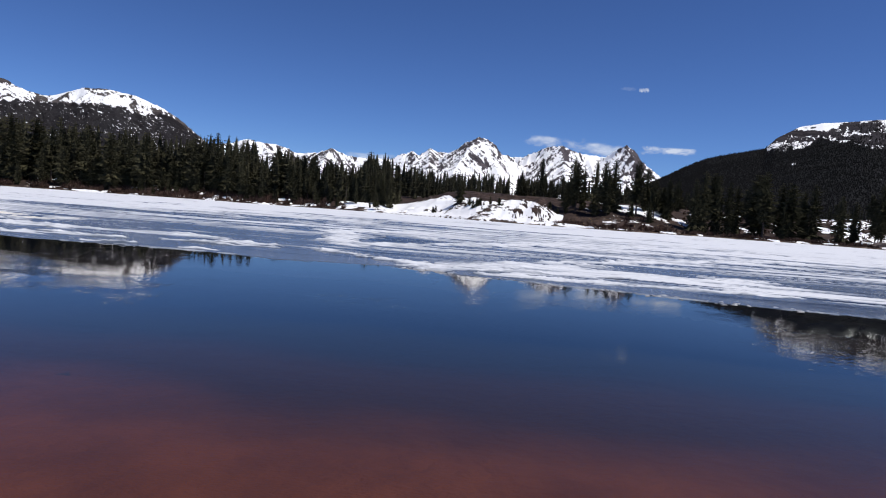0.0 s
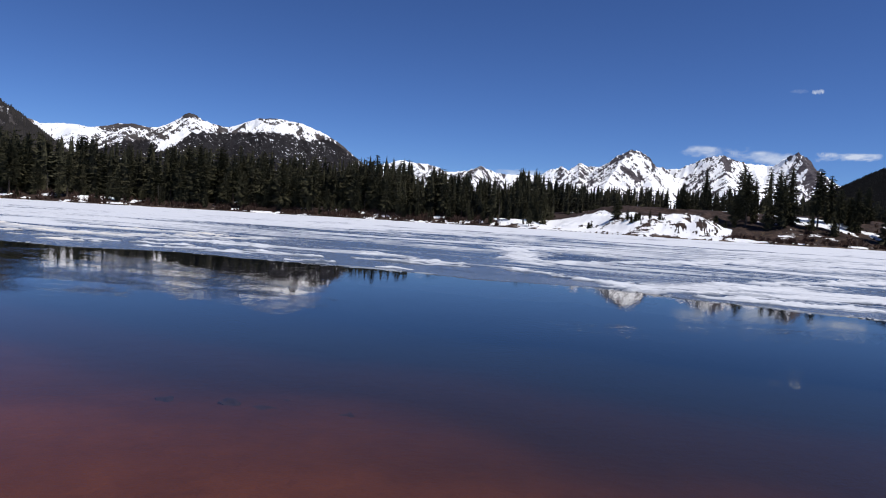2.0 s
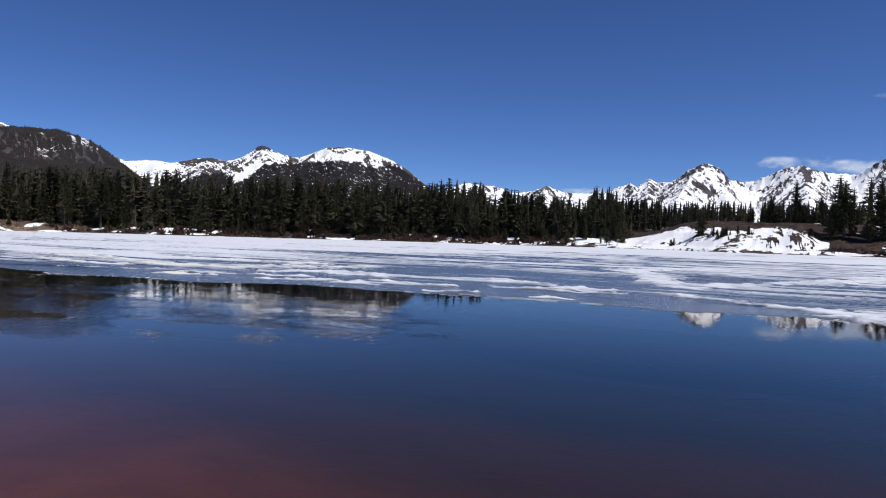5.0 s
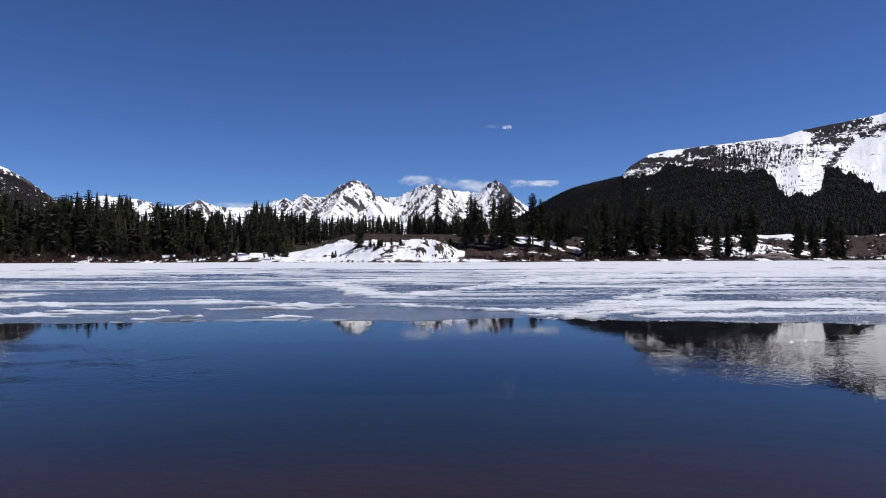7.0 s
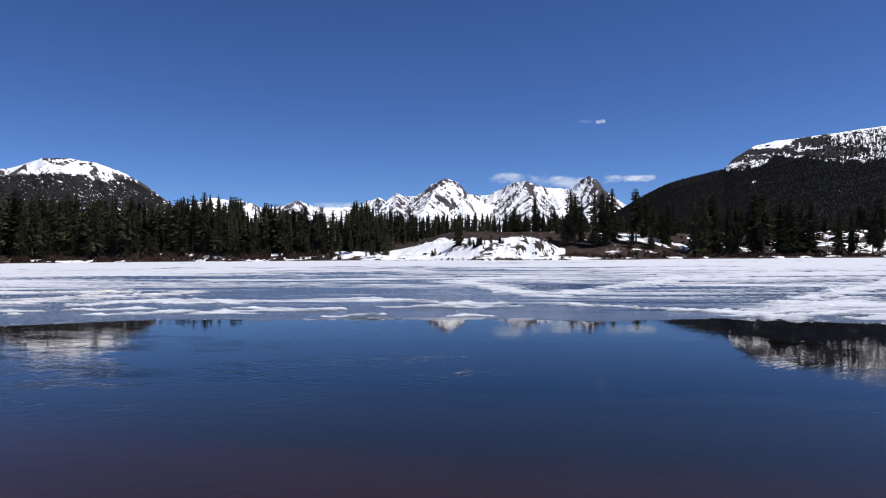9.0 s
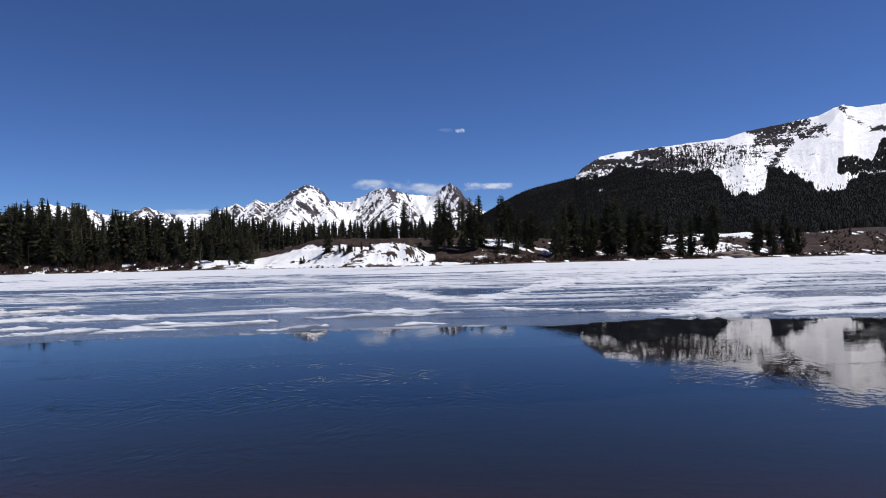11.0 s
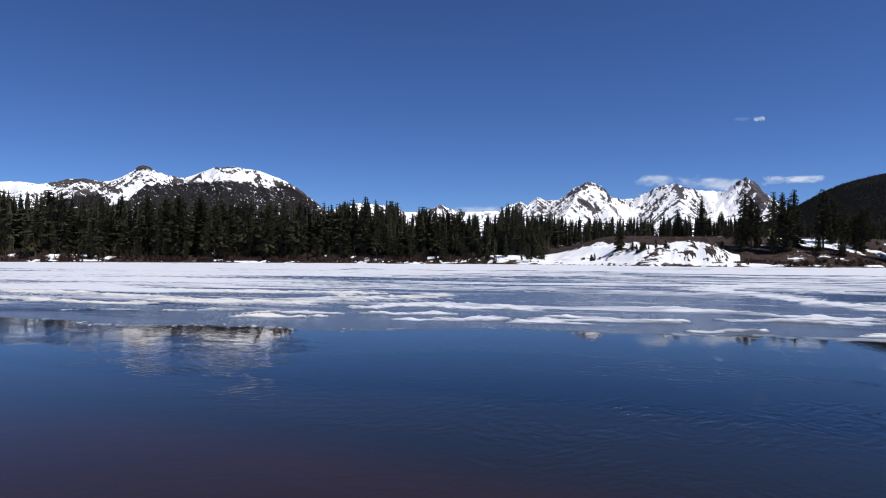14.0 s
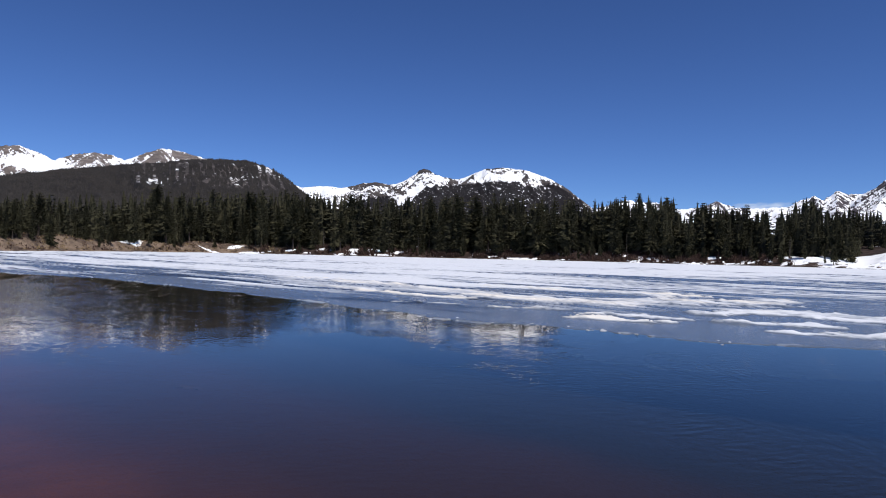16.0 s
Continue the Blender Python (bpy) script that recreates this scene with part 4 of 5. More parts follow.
# ---- spruces ----
def spruce_arrays(rng, levels, around, radius, low=0.08, teeth=3, drop=0.5, rings=9):
    """A spruce one metre high: whorls of ragged drooping boughs. Each bough is a notched spray with a hanging fringe."""
    v, f = [], []
    for k in range(rings + 1):
        u = k / rings
        for i in range(7):
            a, r = 2 * math.pi * i / 7 + k, 0.45 * radius * (1 - u) ** 0.6 * (rng.uniform(0.75, 1.15) if u < 1 else 0)
            v.append((r * math.cos(a), r * math.sin(a), low + (0.97 - low) * u + rng.uniform(-0.01, 0.01)))
    for k in range(rings):
        for i in range(7):
            a, b, c, d = k * 7 + i, k * 7 + (i + 1) % 7, (k + 1) * 7 + (i + 1) % 7, (k + 1) * 7 + i
            f += [(a, b, c), (a, c, d)]
    swell = rng.uniform(0.68, 1.15, 9)
    lop, heavy = rng.uniform(0, 6.3), rng.uniform(0.1, 0.28)
    for k in range(levels):
        lop += rng.uniform(-0.5, 0.5)
        u = (k + rng.uniform(-0.3, 0.3)) / levels
        z = low + (1 - low) * max(u, 0) * 0.985
        reach = radius * min(1.0, (1 - max(u, 0)) / 0.6) ** 0.58 * rng.uniform(0.75, 1.15) * swell[int(max(u, 0) * 8)] + 0.016
        if u < 0.12:
            reach *= 0.7 + 2 * max(u, 0)
        n = around if u < 0.85 else max(5, around - 2)
        for i in range(n):
            if rng.rand() < 0.05:
                continue
            a = 2 * math.pi * (i + 0.5 * (k % 2) + rng.uniform(-0.3, 0.3)) / n
            L = reach * rng.uniform(0.5, 1.28) * (1 + heavy * math.cos(a - lop))
            w = L * rng.uniform(0.40, 0.62) + 0.004
            slope = rng.uniform(0.6, 1.35) * drop * (1 - 0.75 * u) - 0.28 * u
            c, s = math.cos(a), math.sin(a)
            spine = []
            for t in np.linspace(0, 1, teeth + 1):
                spine.append((L * t, 0.0, z - slope * L * t ** 1.4))
            for side in (-1, 1):
                b = len(v)
                outer = []
                for q in range(1, teeth + 1):
                    t = q / teeth
                    off = w * (1.05 - t) * (1 if q % 2 else 0.5) * rng.uniform(0.75, 1.2)
                    outer.append((L * (t + 0.05), side * off, z - slope * L * t ** 1.4 - 0.35 * off))
                for x, y, h in spine + outer:
                    v.append((x * c - y * s, x * s + y * c, h))
                for q in range(teeth):
                    f.append((b + q, b + q + 1, b + teeth + 1 + q))
            b = len(v)
            for x, y, h in ((0.3 * L, 0, z - slope * L * 0.2), (0.85 * L, 0, z - slope * L * 0.8), (0.55 * L, 0.15 * w, z - slope * L * 0.5 - 0.32 * w - 0.006)):
                v.append((x * c - y * s, x * s + y * c, h))
            f.append((b, b + 1, b + 2))
    return np.array(v), np.array(f)


def trunk_mesh(name, height, radius, mat, sides=7, bend=0.01, seed=0):
    rng = np.random.RandomState(seed)
    zs = np.linspace(-0.03, 0.97, 7)
    v, f = [], []
    dx, dy = rng.uniform(-bend, bend, 2)
    for k, z in enumerate(zs):
        r = radius * (1 - 0.93 * max(z, 0)) * (1.35 if k == 0 else 1)
        for i in range(sides):
            a = 2 * math.pi * i / sides
            v.append((r * math.cos(a) + dx * height * z * z, r * math.sin(a) + dy * height * z * z, z * height))
    for k in range(len(zs) - 1):
        for i in range(sides):
            j = (i + 1) % sides
            f.append((k * sides + i, k * sides + j, (k + 1) * sides + j, (k + 1) * sides + i))
    return mesh_of(name, v, f, mat)


SHORE_LABEL = "dark green spruce standing on the far lake shore"
SPRUCES = []
for k, (radius, low, around) in enumerate([(0.150, 0.05, 8), (0.128, 0.04, 8), (0.172, 0.08, 9), (0.110, 0.10, 7), (0.142, 0.03, 8), (0.155, 0.20, 8), (0.100, 0.05, 7), (0.135, 0.26, 8)]):
    rng = np.random.RandomState(40 + k)
    v, f = spruce_arrays(rng, 38 + 2 * (k % 3), around + 1, radius, low)
    crown_me = mesh_of("crown", v * 18.0, f, NEEDLES, flat=True)
    trunk_me = trunk_mesh("trunk", 18.0, 0.24, BARK, seed=k)
    SPRUCES.append((crown_me, trunk_me))
MADE = {}


def spruce(x, y, height, kind, turn, label=SHORE_LABEL, group="spruces along the far shore", width=1.0):
    z = float(ground_height(np.array([x]), np.array([y]))[0][0])
    s = height / 18.0
    m = pose(x, y, z - 0.1, 0, 0, turn) @ Matrix.Diagonal((s * width, s * width, s, 1))
    key = (kind, label)
    if key not in MADE:
        ob = base("spruce_tree", m, label, "tree", group)
        part("trunk", SPRUCES[kind][1], ob)
        part("crown", SPRUCES[kind][0], ob)
        MADE[key] = ob
        return ob
    ob = copy_thing(MADE[key], Matrix())
    ob.matrix_basis = m
    return ob


# the spruces of the right shore, each by its bearing and the line of sight to its top; the last row stands farther back
SHORE_SPRUCES = [(4.2, 0.0573), (4.6, 0.0985), (5.0, 0.0909), (5.5, 0.0816), (6.6, 0.0957), (7.2, 0.0939), (8.0, 0.0980), (7.6, 0.0854), (9.9, 0.0958), (10.5, 0.0865), (11.3, 0.0695), (11.8, 0.0594), (12.3, 0.0726), (14.5, 0.0752), (15.1, 0.0866), (15.7, 0.0830)]
MEADOW_SPRUCES = [(16.1, 0.0811), (16.9, 0.0725), (17.4, 0.0667), (18.7, 0.0831), (19.4, 0.0876), (20.5, 0.0726), (21.1, 0.0731), (21.9, 0.0655), (22.6, 0.0731), (24.4, 0.0596), (25.1, 0.0515), (26.8, 0.0752), (26.4, 0.0463), (29.8, 0.0537), (30.1, 0.0490), (30.8, 0.0450), (31.1, 0.0404), (32.1, 0.0334), (32.7, 0.0375)]
BACK_SPRUCES = [(-0.3, 0.0726), (1.5, 0.0929), (3.0, 0.0692), (-0.3, 0.0642), (1.4, 0.0658), (12.7, 0.0723), (12.2, 0.0608), (17.6, 0.0624), (18.0, 0.0574), (23.2, 0.0474), (25.4, 0.0613), (25.7, 0.0557), (31.7, 0.0539), (32.2, 0.0349), (34.2, 0.0387), (36.0, 0.0280), (39.9, 0.0481), (40.1, 0.0419), (41.2, 0.0415), (42.8, 0.0306), (43.5, 0.0412), (43.1, 0.0359)]
rng = np.random.RandomState(5)
for group, near, far, wide in ((SHORE_SPRUCES, 12, 24, 1.08), (MEADOW_SPRUCES, 10, 24, 1.18), (BACK_SPRUCES, 48, 90, 1.3)):
    for b, sight in group:
        r = float(shore_range(np.array([b]))[0]) + rng.uniform(near, far) + (16 if near < 40 and b < 12.5 else 0)
        x, y = at_bearing(b, r)
        z = float(ground_height(np.array([x]), np.array([y]))[0][0])
        height = max(1.7 + r * sight - z, 3.0)
        spruce(x, y, height, rng.choice([0, 1, 2, 4, 5, 7]), rng.uniform(0, 360), "dark spruce in a clump on the thawing meadow", "spruce clumps on the meadow", wide * rng.uniform(0.85, 1.15) * (1.25 if height < 11 else 1.0))
        if rng.rand() < 0.5:                 # a younger tree at its foot
            x, y = at_bearing(b + rng.uniform(-0.35, 0.35), r - rng.uniform(1, 5))
            spruce(x, y, height * rng.uniform(0.22, 0.62), rng.randint(8), rng.uniform(0, 360), "young spruce at the foot of taller trees", "spruce clumps on the meadow", 1.45)

# saplings on the snow bank
x, y = at_bearing(-4.9, float(shore_range(np.array([-4.9]))[0]) + 16)
spruce(x, y, 8.2, 2, 30, "lone spruce standing in the snow bank", "saplings on the snow bank", 1.3)
for i in range(24):
    b = rng.choice([-3.7, -3.1, -2.5, -1.8, -1.2, -7.4, 3.2]) + rng.normal(0, 0.25)
    r = shore_range(np.array([b]))[0] + rng.uniform(13, 19) + 2.2 * (b + 2.3)
    x, y = at_bearing(b, r)
    spruce(x, y, rng.uniform(1.0, 3.6), rng.randint(8), rng.uniform(0, 360), "small spruce sapling poking out of the snow bank", "saplings on the snow bank", rng.uniform(1.5, 2.3))

# the forest along the left shore: its front rows one by one, the rest as one mass
TOPS = [(-86, 0.072), (-80, 0.070), (-74.4, 0.066), (-69.8, 0.070), (-65.1, 0.086), (-62.2, 0.082), (-59.6, 0.084), (-56.0, 0.089), (-52, 0.090), (-49.5, 0.089), (-45.7, 0.089), (-42.8, 0.088), (-38.5, 0.092),
        (-33.2, 0.087), (-29.0, 0.090), (-26.3, 0.094), (-24.3, 0.092), (-21.9, 0.083), (-17.7, 0.075), (-13.4, 0.073), (-11.0, 0.062), (-9, 0.055), (0, 0.055), (12, 0.05), (45, 0.045)]
for i in range(210):
    b = -79 + 68.5 * (i + rng.uniform(-1, 1)) / 210
    e = 7.5 + 30 * rng.uniform(0, 1) ** 1.4
    if b > -17:
        e += 6
    r = shore_range(np.array([b]))[0] + e
    x, y = at_bearing(b, r)
    z = float(ground_height(np.array([x]), np.array([y]))[0][0])
    top = 1.6 + r * float(table(b, TOPS)) * (0.5 + 0.54 * rng.uniform(0, 1) ** 1.2)
    young = rng.rand() < 0.27
    if young:
        x, y = at_bearing(b, r - e + rng.uniform(4, 9))
        z = float(ground_height(np.array([x]), np.array([y]))[0][0])
        top = z + rng.uniform(2.5, 9)
    spruce(x, y, np.clip(top - z, 2.5, 27), rng.randint(8), rng.uniform(0, 360), width=rng.uniform(1.0, 1.55))


def forest_mass(name, label, count, bearings, depth, seed, share=(0.5, 1.0)):
    rng = np.random.RandomState(seed)
    b = rng.uniform(*bearings, count)
    r = shore_range(b) + rng.uniform(*depth, count)
    x, y = at_bearing(b, r)
    z = ground_height(x, y)[0]
    h = np.clip(1.6 + r * table(b, TOPS) * rng.uniform(*share, count) - z, 6, 28)
    young = rng.rand(count) < 0.22
    h = np.where(young, np.clip(h * 0.5, 4, 12), h)
    vs, fs, tones, k = [], [], [], 0
    for q in range(5):
        pick = np.arange(count) % 5 == q
        v, f = spruce_arrays(np.random.RandomState(90 + q), 13, 6, (0.165, 0.125, 0.185, 0.14, 0.155)[q], 0.05, 2, 0.5, 5)
        jv, jf = joined(v, f, np.c_[x, y, z][pick], h[pick], h[pick] * rng.uniform(0.95, 1.45, pick.sum()), rng.uniform(0, 6.3, pick.sum()))
        tones.append(np.repeat(rng.uniform(0, 1, pick.sum()), len(v)))
        vs.append(jv)
        fs.append(jf + k)
        k += len(jv)
    tagged(new(name, mesh_of(name, np.concatenate(vs), np.concatenate(fs), NEEDLES_FAR, np.c_[np.concatenate(tones), np.concatenate(tones), np.concatenate(tones)], flat=True)), label, "forest", kind="stuff")


forest_mass("shore_forest", "dense dark spruce forest behind the shore", 960, (-86, -11), (16, 90), 61, (0.64, 1.0))
forest_mass("point_forest", "dense dark spruce forest on the low point", 170, (-34, -10.5), (18, 70), 64, (0.6, 0.95))
forest_mass("middle_forest", "dark spruce forest behind the snow bank", 520, (-15, 14), (70, 250), 62, (0.9, 1.2))
forest_mass("meadow_forest", "dark forest edge beyond the brown meadow", 260, (6, 50), (150, 420), 63, (0.6, 0.95))

# bleached snags among the living trees
def dead_tree(x, y, height, seed):
    rng = np.random.RandomState(seed)
    z = float(ground_height(np.array([x]), np.array([y]))[0][0])
    ob = base("dead_tree", pose(x, y, z, 0, 0, seed * 40), "bare bleached dead spruce trunk among living trees", "dead tree", "snags in the forest")
    part("trunk", trunk_mesh("trunk", height, 0.13, SNAG, 6, 0.02, seed), ob)
    for k in range(14):
        h, a, L = height * rng.uniform(0.25, 0.95), rng.uniform(0, 6.3), rng.uniform(0.4, 1.3)
        tip = np.array((0, 0, h)) + L * np.array((math.cos(a), math.sin(a), rng.uniform(-0.35, 0.15)))
        v = [np.array((0, 0, h)) + 0.04 * np.array((math.cos(2.1 * q), math.sin(2.1 * q), math.sin(2.1 * q + 1))) for q in range(3)] + [tip]
        part("branch", mesh_of("branch", v, [(0, 1, 3), (1, 2, 3), (2, 0, 3)], SNAG, flat=True), ob)


for k, (b, e, h) in enumerate([(-68.6, 9, 9), (-57.5, 12, 7), (-52.1, 11, 8), (-44.2, 10, 7), (-33.7, 12, 7), (-27.1, 11, 8), (-15.2, 14, 7)]):
    x, y = at_bearing(b, shore_range(np.array([b]))[0] + e)
    dead_tree(float(x), float(y), h, k + 1)

# ---- scrub, grass, snow patches, stones along the far shore ----
def tufts(name, label, category, mat, count, bearings, depth, tall, blades, lean, seed, width=0.05):
    rng = np.random.RandomState(seed)
    b = rng.uniform(*bearings, count)
    clump = fbm(b * 1.4, b * 0 + seed, 3)
    reach = rng.uniform(0, 1, count)
    keep = fbm(b * 4.1, reach * 3 + seed, 3) * 0.6 + clump * 0.4 > 0.5
    b, clump = b[keep], clump[keep]
    r = shore_range(b) + depth[0] + (depth[1] - depth[0]) * reach[keep] ** 1.3
    x, y = at_bearing(b, r)
    z = ground_height(x, y)[0] - 0.05
    v, f = [], []
    for px, py, pz in zip(x, y, z):
        h0 = tall[0] + (tall[1] - tall[0]) * rng.uniform(0, 1) ** 2
        for q in range(blades):
            a, h = rng.uniform(0, 6.3), h0 * rng.uniform(0.5, 1.0)
            ox, oy = rng.normal(0, lean * 0.35, 2)
            dx, dy = math.cos(a) * lean * h, math.sin(a) * lean * h
            n = len(v)
            w = width * rng.uniform(0.6, 1.4)
            v += [(px + ox - w * math.sin(a), py + oy + w * math.cos(a), pz), (px + ox + w * math.sin(a), py + oy - w * math.cos(a), pz), (px + ox + dx, py + oy + dy, pz + h)]
            f.append((n, n + 1, n + 2))
    tagged(new(name, mesh_of(name, v, f, mat, flat=True)), label, category, kind="stuff")


tufts("willow_scrub", "bare reddish-brown willow scrub along the waterline", "scrub", TWIGS, 5200, (-58, -15), (0.8, 12), (0.6, 2.6), 16, 0.5, 71, 0.08)
tufts("low_scrub", "sparse low willow scrub on the pale bank", "scrub", TWIGS, 700, (-76, -58), (1, 14), (0.2, 0.9), 9, 0.5, 75, 0.10)
tufts("meadow_scrub", "bare reddish-brown willow scrub on the meadow's edge", "scrub", TWIGS, 3600, (3.8, 44), (1.2, 16), (0.4, 1.7), 16, 0.5, 72, 0.08)
tufts("meadow_thicket", "dark bare willow thickets scattered over the meadow", "scrub", TWIGS, 3400, (9, 46), (14, 75), (0.3, 1.5), 14, 0.6, 76, 0.11)
tufts("bank_grass", "dry yellow grass on the low bank", "grass", STRAW, 3000, (-84, -55), (1.5, 14), (0.2, 0.7), 6, 0.6, 73, 0.10)
tufts("meadow_grass", "dry grass on the brown meadow", "grass", STRAW, 1100, (4, 46), (8, 70), (0.2, 0.5), 6, 0.7, 74, 0.12)


def mound(name, length, width, height, seed, mat, lobes=0.35, rings=7, sides=30):
    """A low irregular heap, thin at its rim."""
    v, f = [], []
    for k in range(rings + 1):
        u = k / rings
        for i in range(sides):
            a = 2 * math.pi * i / sides
            wob = 1 + lobes * 2 * (float(fbm(np.array(math.cos(a) * 1.5 + seed), np.array(math.sin(a) * 1.5), 3)) - 0.5)
            h = height * (1 - u ** 2.2) * (0.75 + 0.5 * float(vnoise(np.array(u * 3 * math.cos(a) + seed), np.array(u * 3 * math.sin(a))))) - 0.12 * (k == rings)
            v.append((length * u * wob * math.cos(a), width * u * wob * math.sin(a), h))
    for k in range(rings):
        for i in range(sides):
            j = (i + 1) % sides
            f.append((k * sides + i, (k + 1) * sides + i, (k + 1) * sides + j, k * sides + j))
    return mesh_of(name, v, f, mat)


# bearing, distance past the waterline, half length, half width, height
PATCHES = [(-61.0, 3, 3, 1.2, 0.4), (-57.2, 2.2, 5, 1.6, 0.5), (-50.4, 2.4, 4.5, 1.8, 0.6), (-47.2, 2.6, 4, 1.6, 0.6), (-35.0, 1.8, 7, 1.8, 0.6), (-26.5, 3.0, 2.5, 2.4, 0.7), (-22.0, 1.8, 4, 1.5, 0.4), (-19.0, 2.2, 3, 1.5, 0.4), (-28.9, 3.8, 2.4, 1.4, 0.6), (-17.6, 6, 5, 2.5, 0.7),
           (-42.5, 3.2, 2.2, 1.3, 0.5), (-38.2, 4.0, 1.8, 1.2, 0.5), (-32.2, 1.7, 2.2, 1.0, 0.4), (-24.4, 4.2, 2.5, 1.6, 0.6), (-20.3, 4.4, 2, 1.4, 0.5), (-15.0, 5, 3.5, 2.2, 0.6), (-53.5, 3.6, 2, 1.2, 0.5),
           (4.8, 3.0, 6.5, 2.2, 1.0), (7.2, 2.0, 2.2, 1.2, 0.5), (9.3, 2.2, 2.4, 1.2, 0.5)]
PATCHES_RIGHT = [(12.7, 2.4, 3.2, 1.3, 0.5), (15.2, 3, 1.5, 1, 0.4), (20.2, 2.4, 4.0, 1.4, 0.5), (22.0, 2.4, 2.2, 1.2, 0.4), (24.0, 2.4, 3, 1.4, 0.5), (27.3, 3, 4.5, 1.6, 0.6), (31.5, 2.5, 4, 1.5, 0.5), (36, 3, 7, 2, 0.7), (40, 3, 9, 2.2, 0.7), (10.2, 42, 9, 7, 0.8), (13.5, 30, 4, 2.5, 0.5), (23.6, 44, 4, 4, 0.7), (27.2, 46, 6, 3.5, 0.7)]
PATCHES_WOOD = [(-27.3, 12, 3, 2, 0.6), (-25.6, 7, 3.5, 1.8, 0.6), (-24.5, 8.5, 2.2, 1.6, 0.5), (-15.4, 12, 3, 2, 0.6), (-14.2, 9, 4, 2, 0.6), (-9.6, 10, 3, 2, 0.6), (-51.8, 9, 3, 1.8, 0.6), (-59.0, 9, 3, 2, 0.6), (-29.7, 11, 4, 2, 0.6),
                (-33.0, 11, 3, 2, 0.6), (-20.6, 10, 3.5, 2, 0.6), (-22.6, 3, 4, 1.2, 0.4), (-46.0, 8, 2.4, 1.5, 0.5), (-39.4, 8, 2, 1.4, 0.5)]
for k, (b, e, a, w, h) in enumerate(PATCHES + PATCHES_RIGHT + PATCHES_WOOD):
    x, y = at_bearing(b, shore_range(np.array([b]))[0] + e)
    z = float(ground_height(np.array([x]), np.array([y]))[0][0])
    me = mound("snow_patch", a * 1.1, w * 1.3, h * 0.55, k * 3.7 + 1, SNOW, 0.9)
    ob = new("snow_patch", me)
    ob.matrix_basis = pose(float(x), float(y), z - 0.05, 0, 0, -b)
    local = np.array([v.co for v in me.vertices])
    spots = np.array([ob.matrix_basis @ v.co for v in me.vertices])
    local[:, 2] += ground_height(spots[:, 0], spots[:, 1])[0] - z      # drape over the uneven bank
    me.vertices.foreach_set("co", local.astype(np.float32).ravel())
    tagged(ob, "melting patch of old snow on the shore", "snow", "snow patches along the shore")


def stone_mesh(seed):
    bm = bmesh.new()
    bmesh.ops.create_icosphere(bm, subdivisions=3, radius=1)
    for v in bm.verts:
        n = noise.fractal(v.co * 1.3 + Vector((seed, 0, 0)), 0.8, 2.0, 4)
        v.co *= 1 + 0.35 * n
        v.co.z = max(v.co.z, -0.4) * 0.8
    me = bpy.data.meshes.new("stone")
    bm.to_mesh(me)
    bm.free()
    me.materials.append(STONE)
    return me


STONES = [stone_mesh(k * 5.1) for k in range(4)]
rng = np.random.RandomState(8)
for k in range(46):
    b = rng.uniform(-76, 42)
    big = b > 26.3 and b < 29.5
    e = rng.uniform(0.2, 2.5)
    x, y = at_bearing(b, shore_range(np.array([b]))[0] + e)
    z = float(ground_height(np.array([x]), np.array([y]))[0][0])
    s = rng.uniform(0.2, 0.55)
    ob = new("stone", STONES[k % 4])
    ob.matrix_basis = pose(float(x), float(y), z, 0, 0, rng.uniform(0, 360)) @ Matrix.Diagonal((s * 1.5, s, s * 0.8, 1))
    tagged(ob, "small grey-brown stone at the waterline", "stone", "stones along the shore")
SUNK = STONES[2].copy()
SUNK.materials[0] = plain("silt_covered_stone", (0.035, 0.017, 0.010), (0.065, 0.032, 0.019), 6.0)
# The last, long entry stands for a pale stick under the water.
for x, y, a, w, h in ((-3.75, 5.35, 0.20, 0.13, 0.10), (-3.4, 5.4, 0.28, 0.11, 0.07), (-4.3, 5.05, 0.16, 0.11, 0.09), (-3.4, 5.8, 0.12, 0.08, 0.06), (-2.6, 5.7, 0.17, 0.10, 0.07), (-24.55, 8.65, 0.30, 0.10, 0.08)):
    z = float(ground_height(np.array([x]), np.array([y]))[0][0])
    ob = new("submerged_stone", SUNK)
    ob.matrix_basis = pose(x, y, z - 0.045, 0, 0, a * 700) @ Matrix.Diagonal((a, w, h, 1))
    tagged(ob, "brown silt-covered stone lying under shallow water", "stone", "stones on the lake bed")
x, y = at_bearing(28.0, float(shore_range(np.array([28.0]))[0]) + 4.0)
ob = new("boulder", STONES[1])
ob.matrix_basis = pose(float(x), float(y), 0.5, 0, 0, -28) @ Matrix.Diagonal((7.5, 2.5, 2.1, 1))
tagged(ob, "long low brown rock ledge on the far shore", "rock")

# ---- broken ice along the open water ----
def chunk_mesh(seed):
    bm = bmesh.new()
    bmesh.ops.create_icosphere(bm, subdivisions=2, radius=1)
    for v in bm.verts:
        v.co *= 1 + 0.5 * noise.fractal(v.co * 1.1 + Vector((seed, 3, 0)), 0.9, 2.0, 3)
        v.co.z = max(min(v.co.z, 0.45), -0.35)
    me = bpy.data.meshes.new("ice_chunk")
    bm.to_mesh(me)
    bm.free()
    me.materials.append(SLUSH)
    return me


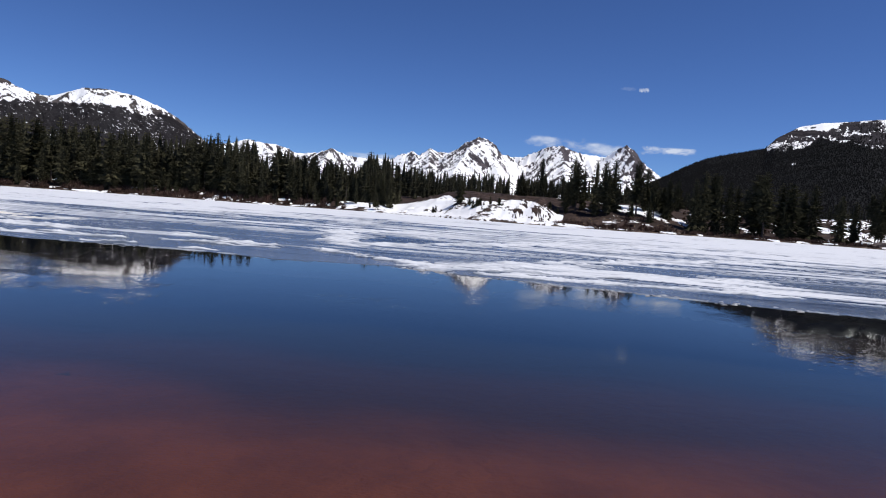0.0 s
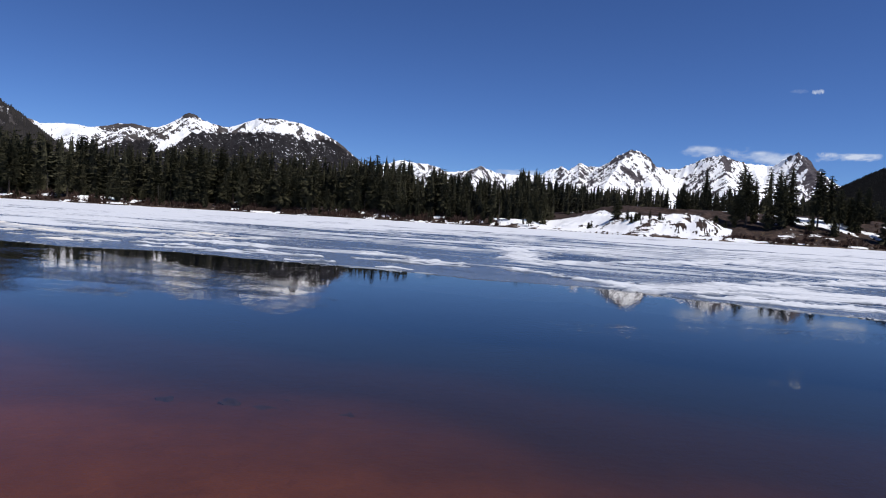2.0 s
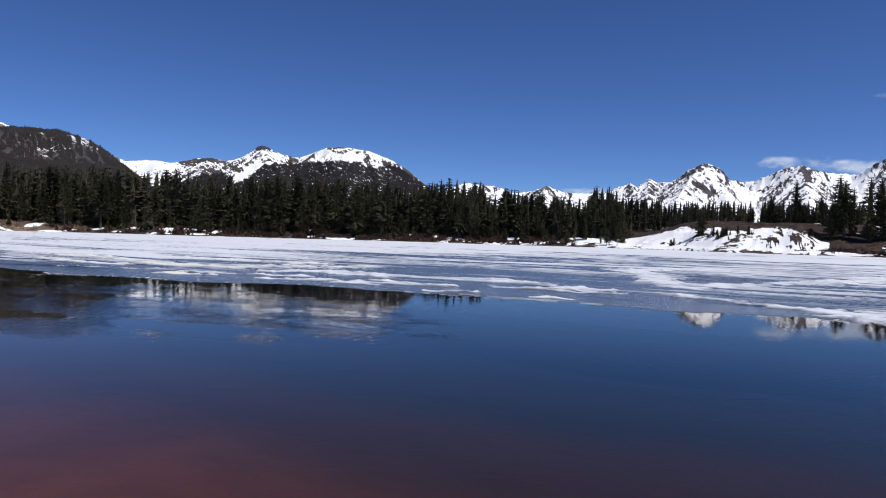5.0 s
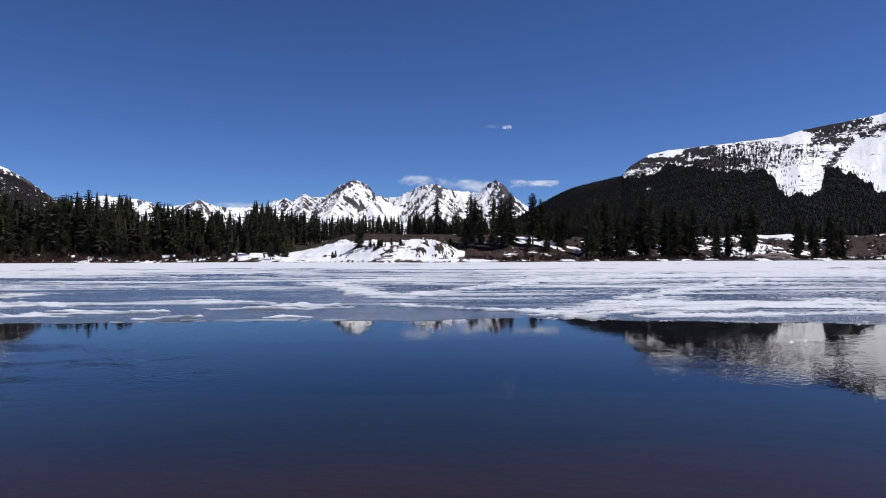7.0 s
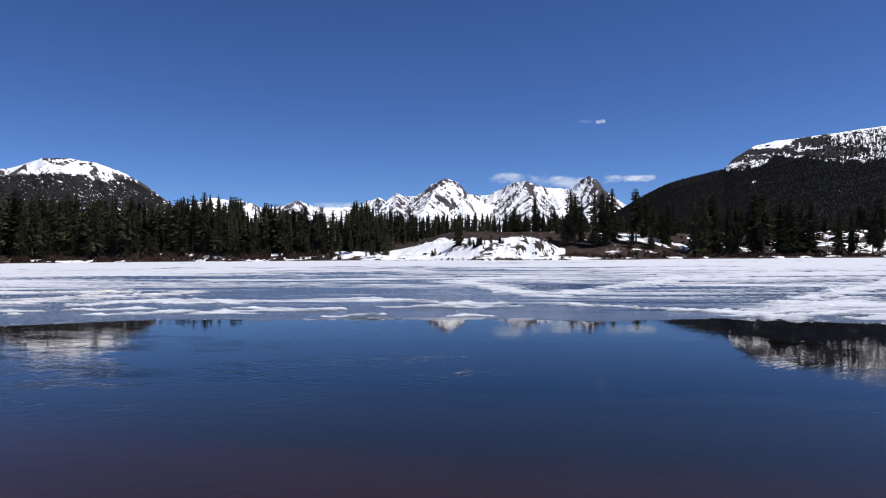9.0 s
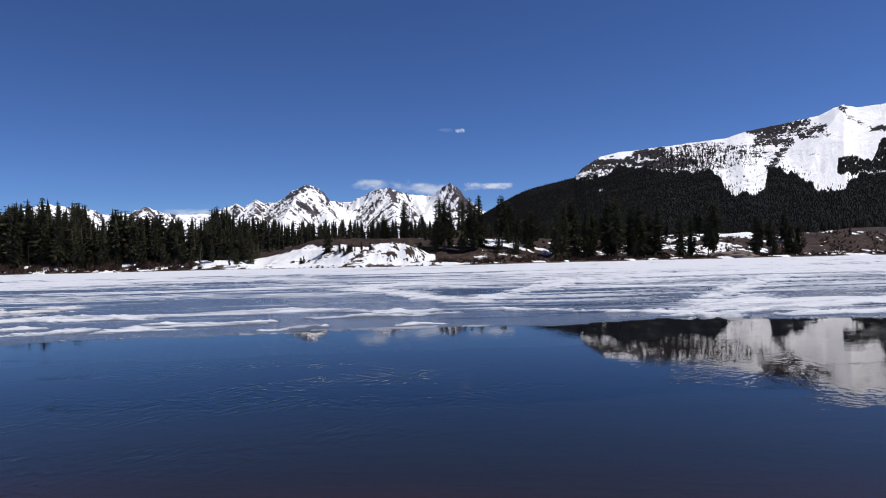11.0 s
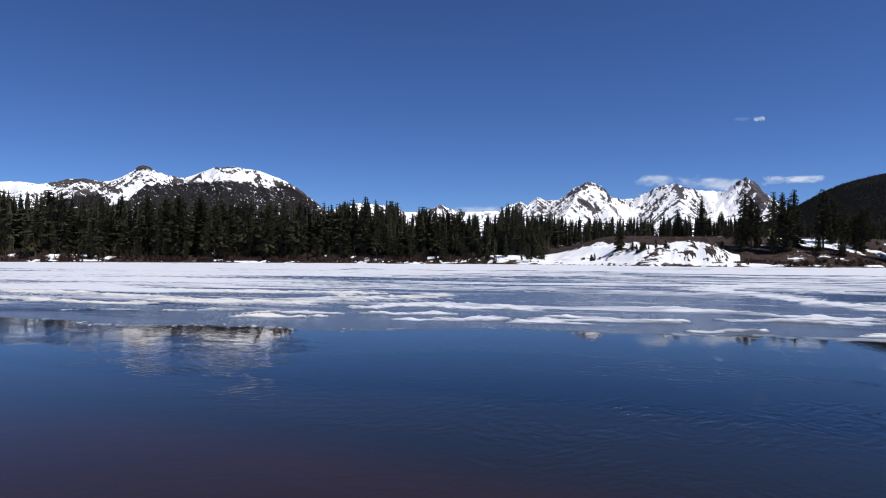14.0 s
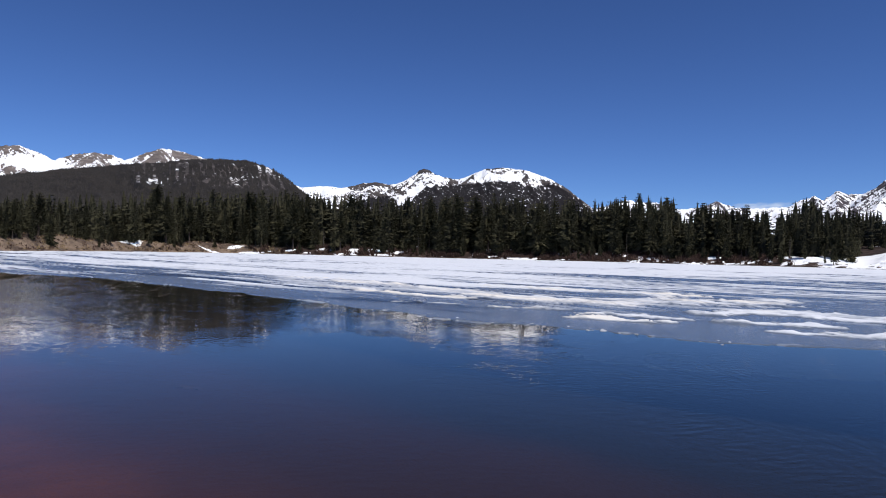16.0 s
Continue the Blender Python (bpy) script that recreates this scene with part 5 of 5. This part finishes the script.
SLUSH = plain("white_slush_ice", (0.22, 0.22, 0.23), (0.55, 0.56, 0.58), 6.0, 0.5, "object", 0.4, 0.02, 0.4)
CHUNKS = [chunk_mesh(k * 2.7) for k in range(5)]
rng = np.random.RandomState(12)
for x0, x1, count, size in ((-28, -20.6, 46, 0.026), (-18.2, -16.5, 8, 0.02), (-2.2, 1.2, 24, 0.03), (2.0, 9.5, 44, 0.04), (-12.5, -8, 8, 0.018)):
    for k in range(count):
        x = rng.uniform(x0, x1)
        y = float(table(x, ICE_EDGE))
        for _ in range(3):
            y = float(ice_edge(np.array([x]), np.array([y]))[0])
        y += rng.normal(0.05, 0.14)
        s = size * rng.uniform(0.4, 1.3)
        ob = new("ice_chunk", CHUNKS[k % 5])
        ob.matrix_basis = pose(x, y, 0.004, rng.uniform(-12, 12), rng.uniform(-12, 12), rng.uniform(0, 360)) @ Matrix.Diagonal((s * 2.2, s * 1.4, s * 0.7, 1))
        tagged(ob, "small broken chunk of white ice at the open water", "ice chunk", "ice chunks along the ice edge")

# ---- clouds ----
cm, nt, bsdf = material("thin_cloud")
nt.nodes.remove(bsdf)
body = cover(nt)[0]
# The sunlit white is given off by the cloud sheets themselves.
glow = node(nt, "Emission", Color=(0.80, 0.87, 1.0, 1), Strength=0.85)
nothing = node(nt, "BsdfTransparent")
veil = node(nt, "MixShader", _0=body, _1=nothing.outputs[0], _2=glow.outputs[0])
nt.links.new(veil.outputs[0], nt.nodes["Material Output"].inputs[0])


def cloud(b, sight, width, height, dense, seed, ragged=1.0):
    n, m = 70, 26
    U, W = np.meshgrid(np.linspace(-1, 1, n), np.linspace(-1, 1, m))
    r = 4700.0
    B = b + np.degrees(U * width / r)
    X, Y = at_bearing(B, r)
    Z = 1.6 + r * sight + W * height
    a = (fbm(U * 2.6 + seed, W * 1.1 + seed, 5, 0.6) - 0.5) * 1.7 * ragged + 0.5 - (U * U + 1.1 * W * W) * 0.75 + 0.15 * W
    a = np.clip(a * 1.25, 0, 1) * smooth(1, 0.7, np.abs(U)) * smooth(1, 0.6, np.abs(W)) * dense
    me = mesh_of("cloud", np.c_[X.ravel(), Y.ravel(), Z.ravel()], grid_faces(m, n), cm, np.c_[a.ravel(), a.ravel(), a.ravel()])
    tagged(new("cloud", me), "small thin white cloud in a blue sky", "cloud", kind="structure")


for spec in [(6.05, 0.1915, 40, 22, 0.9, 5.2, 0.6), (4.8, 0.193, 60, 18, 0.10, 2.9), (-0.9, 0.1125, 230, 50, 0.6, 4.4), (2.9, 0.105, 300, 55, 0.7, 6.1), (8.4, 0.1062, 240, 34, 0.8, 7.7),
                                             (7.0, 0.110, 70, 22, 0.5, 9.3), (-15.6, 0.0715, 260, 40, 0.6, 8.8)]:
    cloud(*spec)
